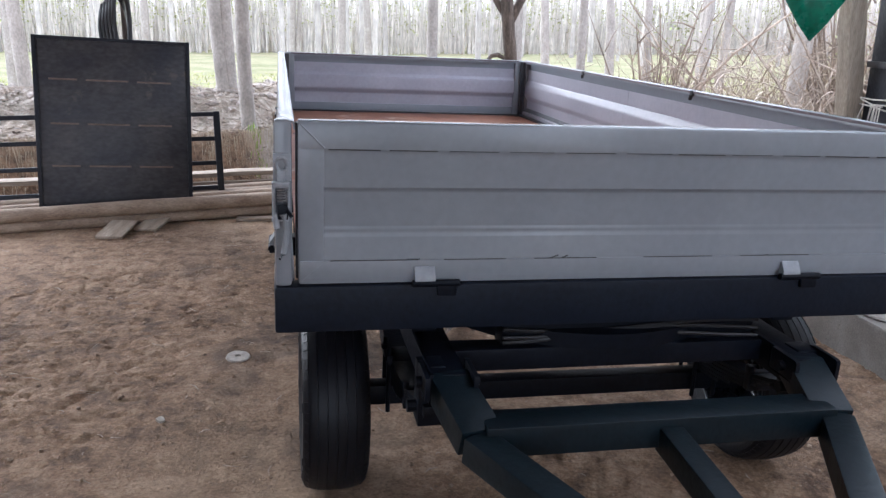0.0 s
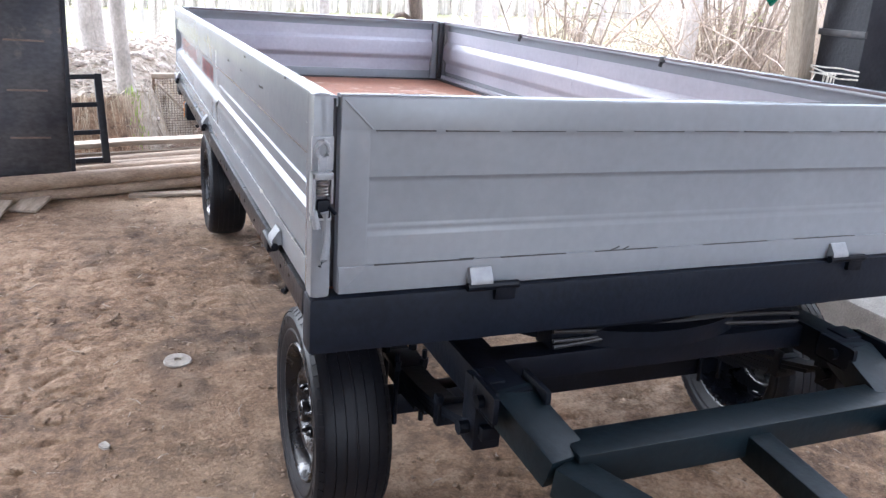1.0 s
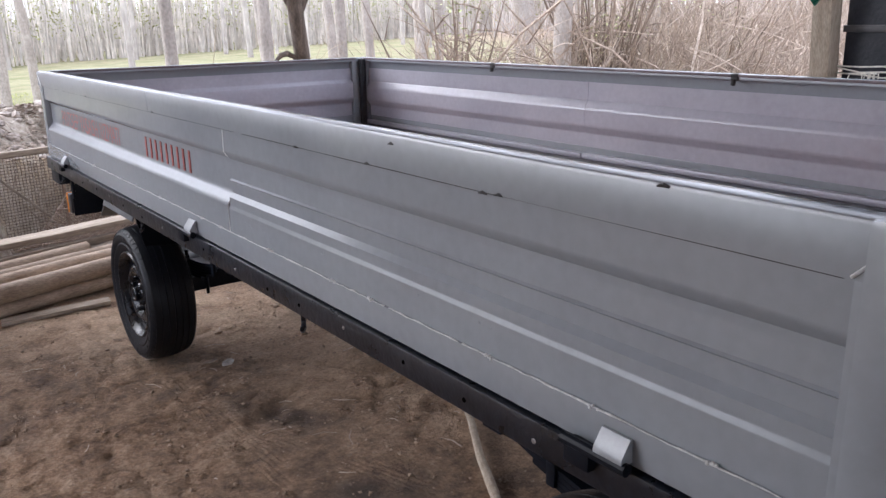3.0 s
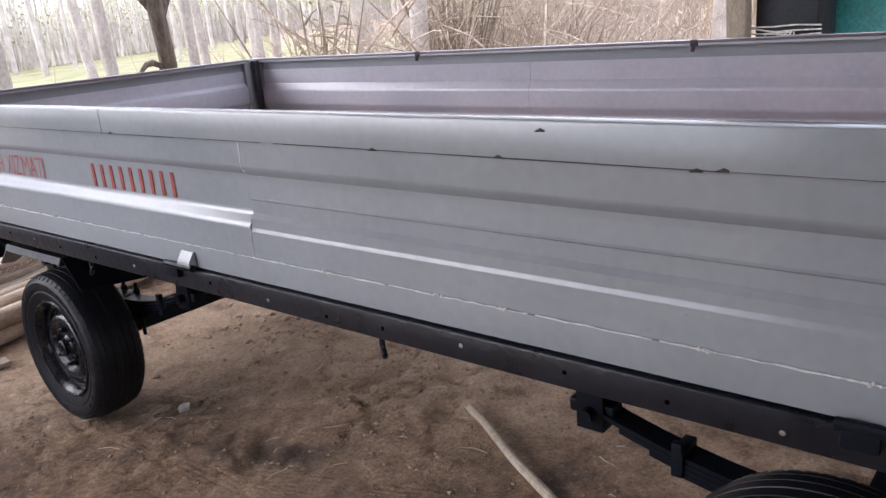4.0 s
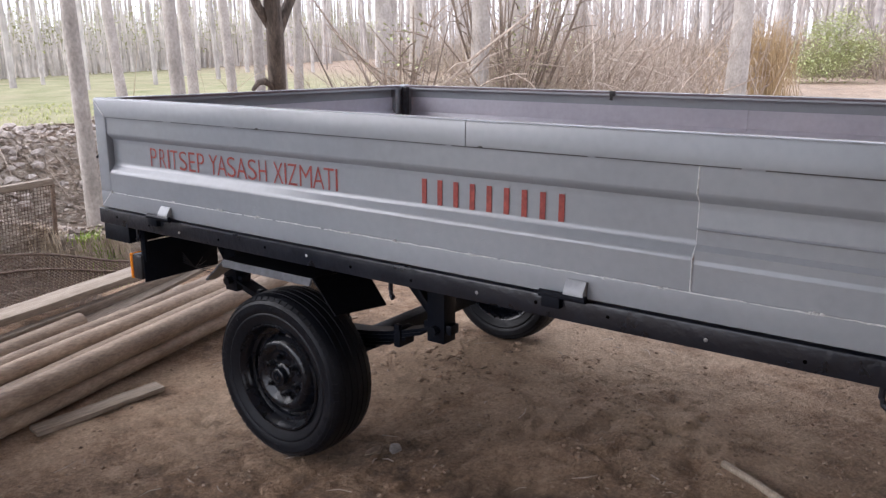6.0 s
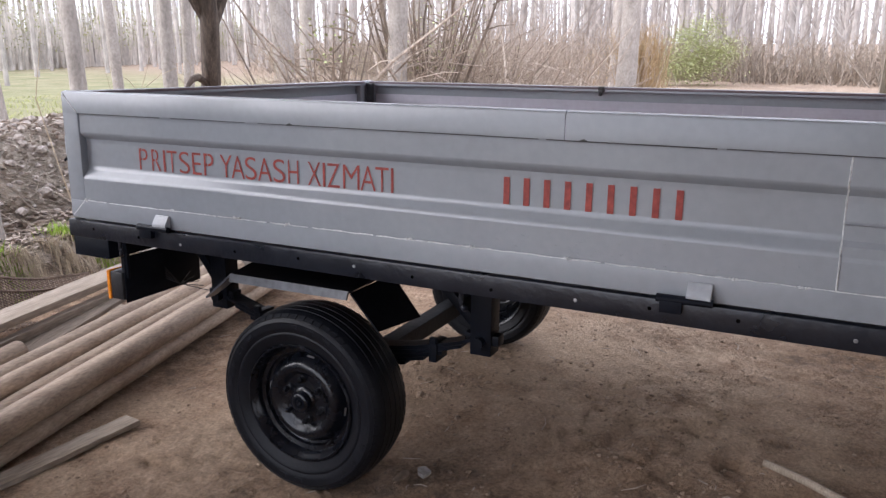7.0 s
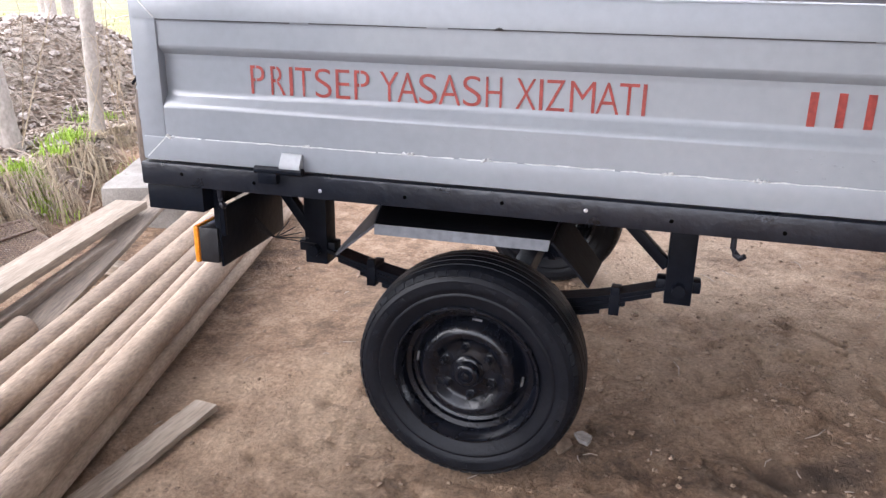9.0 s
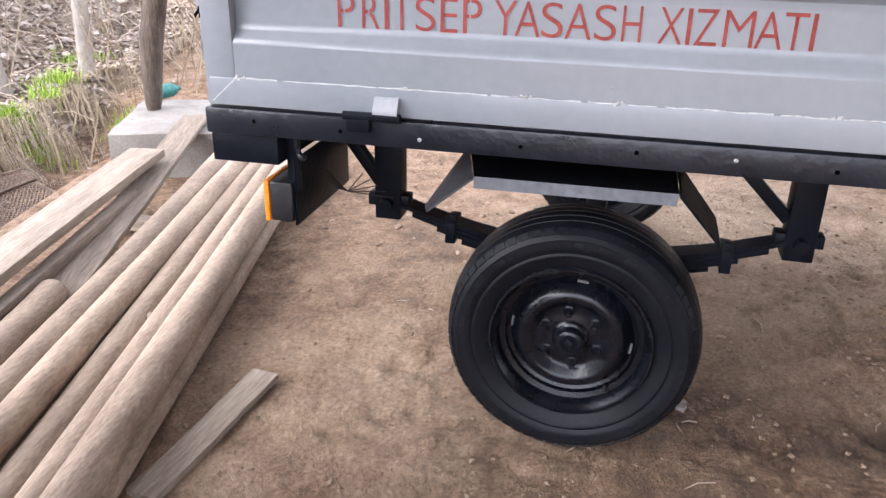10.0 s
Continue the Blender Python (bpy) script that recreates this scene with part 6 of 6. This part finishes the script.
# sticks and roots among the litter
so = Soup()
for k in range(700):
    x, d = rnd.uniform(-3.0, 5.5), rnd.uniform(0.8, 2.6)
    y = 7.42 + 0.19 * x + d
    a, ln = rnd.uniform(0, 6.28), rnd.uniform(0.08, 0.4)
    p = Vector((x, y, gz(x, y) + 0.015))
    q = Vector((x + math.cos(a) * ln, y + math.sin(a) * ln, 0))
    q.z = gz(q.x, q.y) + rnd.uniform(0.01, 0.09)
    so.stick([p, (p + q) / 2 + Vector((0, 0, 0.02)), q], [0.004, 0.004, 0.002], 4)
so.build("bank_twigs", TWIG, "thin dry twigs lying among the dead leaves", "twigs")
# dry grass hanging over the bank's edge
so = Soup()
for k in range(6500):
    x = rnd.uniform(-4.0, 4.4) if k % 2 else rnd.uniform(1.0, 3.6)
    b = 0.55 + 0.95 * float(S(-0.5, 0.3, x)) - 0.72 * float(S(0.6, 1.2, x))
    d = b + rnd.gauss(0.16, 0.12)
    if noise.noise(Vector((x * 4, d * 4, 3))) < -0.15:
        continue
    y = 7.42 + 0.19 * x + d
    ln = rnd.uniform(0.10, 0.34)
    a = rnd.gauss(-1.4, 0.6)
    so.blade(Vector((x, y, gz(x, y))), Vector((math.cos(a) * 0.6, math.sin(a) * 0.6, 0.22)) * ln, ln * rnd.uniform(0.6, 1.5), 0.0035)
so.build("dry_grass", STRAW, "dry straw-coloured grass hanging over the ditch bank", "grass")
# fresh green tufts
so = Soup()
for cx, cy, cr, cnt in ((2.25, 8.72, 0.13, 700), (1.33, 8.52, 0.12, 500), (3.9, 9.55, 0.15, 140), (2.75, 8.95, 0.12, 110), (3.1, 9.1, 0.10, 90), (2.05, 8.9, 0.12, 160), (-0.25, 8.15, 0.12, 160), (3.0, 9.1, 0.15, 160), (2.9, 8.5, 0.1, 100)):
    for k in range(cnt):
        x, y = rnd.gauss(cx, cr * 0.6), rnd.gauss(cy, cr * 0.6)
        a, ln = rnd.uniform(0, 6.28), rnd.uniform(0.05, 0.15)
        so.blade(Vector((x, y, gz(x, y))), Vector((math.cos(a) * 0.35, math.sin(a) * 0.35, 0.95)) * ln, ln * 0.25, 0.004)
so.build("green_grass", GRASS, "fresh green grass tufts on the bank", "grass")
# meadow grass
so = Soup()
for k in range(14000):
    x, y = rnd.uniform(-9, 14), rnd.uniform(12.5, 24)
    a, ln = rnd.uniform(0, 6.28), rnd.uniform(0.04, 0.13)
    so.blade(Vector((x, y, gz(x, y))), Vector((math.cos(a) * 0.5, math.sin(a) * 0.5, 0.8)) * ln, ln * 0.3, 0.008)
so.build("meadow_grass", BUD, "short yellow-green meadow grass", "grass")


# brush: thickets of dry stems
def thicket(so, cx, cy, rx, ry, count, hmin, hmax, base=None, spread=0.35, thick=0.006):
    for k in range(count):
        x, y = rnd.gauss(cx, rx), rnd.gauss(cy, ry)
        p = Vector((x, y, gz(x, y)))
        h = rnd.uniform(hmin, hmax)
        a = rnd.uniform(0, 6.283)
        d = Vector((math.cos(a) * spread * rnd.random(), math.sin(a) * spread * rnd.random(), 1.0)) * h
        bend = Vector((rnd.uniform(-.12, .12), rnd.uniform(-.12, .12), 0)) * h
        r = thick * rnd.uniform(0.5, 1.3)
        pts = [p, p + d * 0.35 + bend * 0.5, p + d * 0.7 + bend, p + d + bend * 0.6]
        so.stick(pts, [r, r * 0.8, r * 0.6, r * 0.25])
        for q in range(rnd.randint(1, 4)):
            s = rnd.uniform(0.3, 0.9)
            b = p + d * s + bend * s
            e = Vector((rnd.uniform(-1, 1), rnd.uniform(-1, 1), rnd.uniform(-0.1, 0.9))) * rnd.uniform(0.12, 0.4) * (0.5 + 0.25 * h)
            so.stick([b, b + e * 0.5 + Vector((0, 0, 0.03)), b + e], [r * 0.6, r * 0.45, r * 0.2])


def shrub(x, y, stems, hmin, hmax, thick, spread, leaves, label, seed):
    """A fan of woody stems from one stool, with side twigs and a few first leaves."""
    rs = random.Random(seed)
    ob = thing("shrub", label, "shrub", Matrix.Translation((x, y, gz(x, y))), "shrubs along the yard")
    wood, green = Soup(), Soup()
    for k in range(stems):
        a, lean = rs.uniform(0, 6.283), spread * rs.random() ** 0.8
        h, r = rs.uniform(hmin, hmax), thick * rs.uniform(0.5, 1.3)
        p = Vector((rs.gauss(0, 0.07), rs.gauss(0, 0.07), -0.03))
        d = Vector((math.cos(a) * lean, math.sin(a) * lean, 1.0)) * h
        bend = Vector((rs.uniform(-.1, .1), rs.uniform(-.1, .1), 0)) * h
        wood.stick([p, p + d * 0.3 + bend * 0.3, p + d * 0.65 + bend * 0.9, p + d + bend], [r, r * 0.85, r * 0.6, r * 0.2], 5)
        for q in range(rs.randint(2, 5)):
            f = rs.uniform(0.25, 0.95)
            b = p + d * f + bend * f
            e = Vector((rs.uniform(-1, 1), rs.uniform(-1, 1), rs.uniform(0.0, 1.0))) * rs.uniform(0.12, 0.4)
            wood.stick([b, b + e * 0.5 + Vector((0, 0, 0.02)), b + e], [r * 0.5, r * 0.35, r * 0.12], 4)
    for k in range(leaves):
        a = rs.uniform(0, 6.28)
        c = Vector((rs.gauss(0, 0.16), rs.gauss(0, 0.16), rs.gauss(hmin * 0.75, 0.28)))
        green.leaf(c, Vector((math.cos(a), math.sin(a), rs.uniform(-.5, .8))) * rs.uniform(0.02, 0.05), 0.012)
    for name, soup, material in (("stool", wood, HEDGE), ("foliage", green, BUSH_GREEN)):
        if soup.v:
            me = bpy.data.meshes.new(name)
            me.from_pydata([tuple(v) for v in soup.v], [], soup.f)
            me.materials.append(material)
            new(name, me).parent = ob


shrub(3.82, 7.80, 46, 0.6, 1.9, 0.016, 0.45, 150, "dry brown shrub with a few yellow-green leaves", 5)
shrub(6.20, 8.05, 60, 0.9, 2.8, 0.020, 0.42, 0, "dark fan of bare woody stems from one stool", 6)
shrub(7.05, 8.05, 40, 0.5, 1.5, 0.014, 0.8, 60, "low tangled dry shrub with first leaves", 7)
shrub(4.75, 7.85, 44, 0.3, 1.0, 0.012, 1.1, 0, "low spreading tangle of grey twigs", 8)
shrub(8.6, 8.15, 46, 0.6, 1.9, 0.018, 0.7, 80, "dry brown shrub with a few yellow-green leaves", 9)

so = Soup()
thicket(so, 4.7, 8.0, 0.5, 0.35, 330, 0.4, 1.5, spread=1.3)
thicket(so, 6.5, 8.2, 0.6, 0.4, 420, 0.5, 1.8, spread=1.3)
thicket(so, 7.9, 8.3, 0.7, 0.5, 420, 0.6, 2.2, spread=1.1)
thicket(so, 9.5, 8.6, 0.9, 0.6, 330, 0.7, 2.2, spread=0.9)
thicket(so, 8.8, 6.6, 0.7, 0.4, 90, 0.3, 0.9, spread=1.2)
for k in range(260):
    x, y = rnd.uniform(4.0, 10.0), rnd.gauss(8.1, 0.4)
    p = Vector((x, y, gz(x, y) + rnd.uniform(0.2, 1.3)))
    a = rnd.uniform(0, 6.283)
    e = Vector((math.cos(a), math.sin(a), rnd.uniform(-0.45, 0.6))) * rnd.uniform(0.5, 1.3)
    so.stick([p, p + e * 0.4 + Vector((0, 0, 0.06)), p + e * 0.75 + Vector((0, 0, 0.05)), p + e], [0.008, 0.007, 0.005, 0.002])
thicket(so, 11.6, 8.7, 1.0, 0.6, 260, 0.7, 2.0, spread=0.9, thick=0.010)
thicket(so, 14.2, 8.9, 1.2, 0.7, 220, 0.7, 1.9, spread=0.9, thick=0.012)
for k in range(60):
    x, y = rnd.uniform(4.0, 10.5), rnd.gauss(8.0, 0.35)
    p = Vector((x, y, gz(x, y) + rnd.uniform(0.0, 0.9)))
    a = rnd.uniform(0, 6.283)
    e = Vector((math.cos(a), math.sin(a), rnd.uniform(0.1, 1.3))) * rnd.uniform(0.7, 1.5)
    r = rnd.uniform(0.010, 0.024)
    so.stick([p, p + e * 0.35 + Vector((0, 0, 0.08)), p + e * 0.7 + Vector((0.05, 0, 0.02)), p + e], [r, r * 0.85, r * 0.6, r * 0.25], 5)
so.build("dry_brush", TWIG, "tangled thicket of dry grey-brown stems", "brush")
so = Soup()
for k in range(34):
    thicket(so, 31 + rnd.uniform(-0.8, 2.5), -20 + 1.5 * k, 0.9, 0.9, 170, 0.5, 1.9, spread=1.1, thick=0.022)
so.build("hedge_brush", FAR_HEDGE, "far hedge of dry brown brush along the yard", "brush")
so = Soup()
thicket(so, 6.5, 8.4, 1.6, 0.4, 700, 0.4, 1.6, spread=0.5, thick=0.005)
so.build("dry_stalks", STRAW, "pale yellow dry reed and corn stalks", "stalks")
so = Soup()
thicket(so, 20.3, 8.7, 0.28, 0.28, 420, 0.8, 2.1, spread=0.4, thick=0.011)
thicket(so, 18.0, 9.4, 0.25, 0.25, 60, 0.6, 1.4, spread=0.4, thick=0.014)
so.build("corn_shocks", ORANGE_STALK, "orange-brown bundles of dry stalks by the yard", "stalks")
so = Soup()
for cx, cy, cz, cr, cnt in ((27.5, 8.3, 0.80, 0.95, 4200), (27.2, 9.1, 0.55, 0.75, 2200), (27.7, 7.6, 1.15, 0.70, 2200), (27.4, 8.7, 1.60, 0.60, 1600), (27.5, 8.1, 2.0, 0.50, 800), (7.7, 8.4, 1.7, 0.5, 220), (4.0, 7.8, 1.5, 0.3, 90), (10.0, 8.9, 1.1, 0.6, 220), (6.2, 7.9, 1.3, 0.35, 160)):
    for k in range(cnt):
        v = Vector((rnd.gauss(0, 1), rnd.gauss(0, 1), rnd.gauss(0, 0.8)))
        v = v * cr * 0.55
        a = rnd.uniform(0, 6.28)
        so.leaf(Vector((cx, cy, cz + gz(cx, cy))) + v, Vector((math.cos(a), math.sin(a), rnd.uniform(-.6, .8))) * rnd.uniform(0.025, 0.055) * (1 + 0.03 * cx), 0.012 * (1 + 0.03 * cx))
so.build("green_bush", BUSH_GREEN, "yellow-green bush in first leaf beyond the brush", "bush")

# the plantation: tall trunks in rows, then dense young stems with first leaves
so = Soup()
for row in range(13):
    y0 = 27 + row * 4.0
    for k in range(64):
        x = -55 + k * 2.3 + rnd.uniform(-0.5, 0.5) + (row % 2) * 1.1
        y = y0 + 0.19 * x + rnd.uniform(-0.8, 0.8)
        if y < 16 or (y - 0.19 * x < 40 and rnd.random() < 0.62):
            continue
        r = rnd.uniform(0.07, 0.13)
        h = rnd.uniform(10, 15)
        lx, ly = rnd.uniform(-.25, .25), rnd.uniform(-.25, .25)
        p = Vector((x, y, gz(x, y) - 0.1))
        so.stick([p, p + Vector((lx * .5, ly * .5, h * 0.4)), p + Vector((lx, ly, h))], [r, r * 0.75, r * 0.2], 7)
        for q in range(7):
            b = p + Vector((lx, ly, h)) * rnd.uniform(0.3, 0.95)
            a = rnd.uniform(0, 6.28)
            so.stick([b, b + Vector((math.cos(a) * 0.5, math.sin(a) * 0.5, 1.0)) * rnd.uniform(0.6, 1.8)], [r * 0.25, r * 0.06], 3)
for k in range(640):
    x, y = rnd.uniform(34, 95), rnd.uniform(-26, 44)
    r = rnd.uniform(0.07, 0.2)
    h = rnd.uniform(8, 14)
    p = Vector((x, y, -0.2))
    lx, ly = rnd.uniform(-.6, .6), rnd.uniform(-.6, .6)
    so.stick([p, p + Vector((lx * .4, ly * .4, h * 0.4)), p + Vector((lx, ly, h))], [r, r * 0.7, r * 0.15], 7)
    for q in range(14):
        b = p + Vector((lx, ly, h)) * rnd.uniform(0.12, 0.9)
        a = rnd.uniform(0, 6.28)
        e = Vector((math.cos(a) * 0.7, math.sin(a) * 0.7, 0.9)) * rnd.uniform(0.6, 2.2)
        so.stick([b, b + e * 0.5, b + e], [r * 0.3, r * 0.2, r * 0.05], 3)
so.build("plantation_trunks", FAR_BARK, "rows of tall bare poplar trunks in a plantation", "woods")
so = Soup()
bud = Soup()
for k in range(9000):
    x = rnd.uniform(-48, 60)
    y = 38 + 0.19 * x + rnd.uniform(0, 1) ** 2 * 26
    h = rnd.uniform(1.6, 3.6)
    p = Vector((x, y, -0.1))
    r = rnd.uniform(0.03, 0.07)
    so.stick([p, p + Vector((rnd.uniform(-.3, .3), rnd.uniform(-.3, .3), h))], [r, r * 0.35], 3)
    for q in range(9):
        c = p + Vector((rnd.uniform(-.6, .6), rnd.uniform(-.6, .6), h * rnd.uniform(0.45, 1.3)))
        a = rnd.uniform(0, 6.28)
        bud.leaf(c, Vector((math.cos(a), math.sin(a), rnd.uniform(-.5, .9))) * rnd.uniform(0.08, 0.18), 0.04)
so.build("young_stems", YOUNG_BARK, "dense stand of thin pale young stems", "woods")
bud.build("spring_leaves", BUD, "haze of first yellow-green leaves over young stems", "leaves")
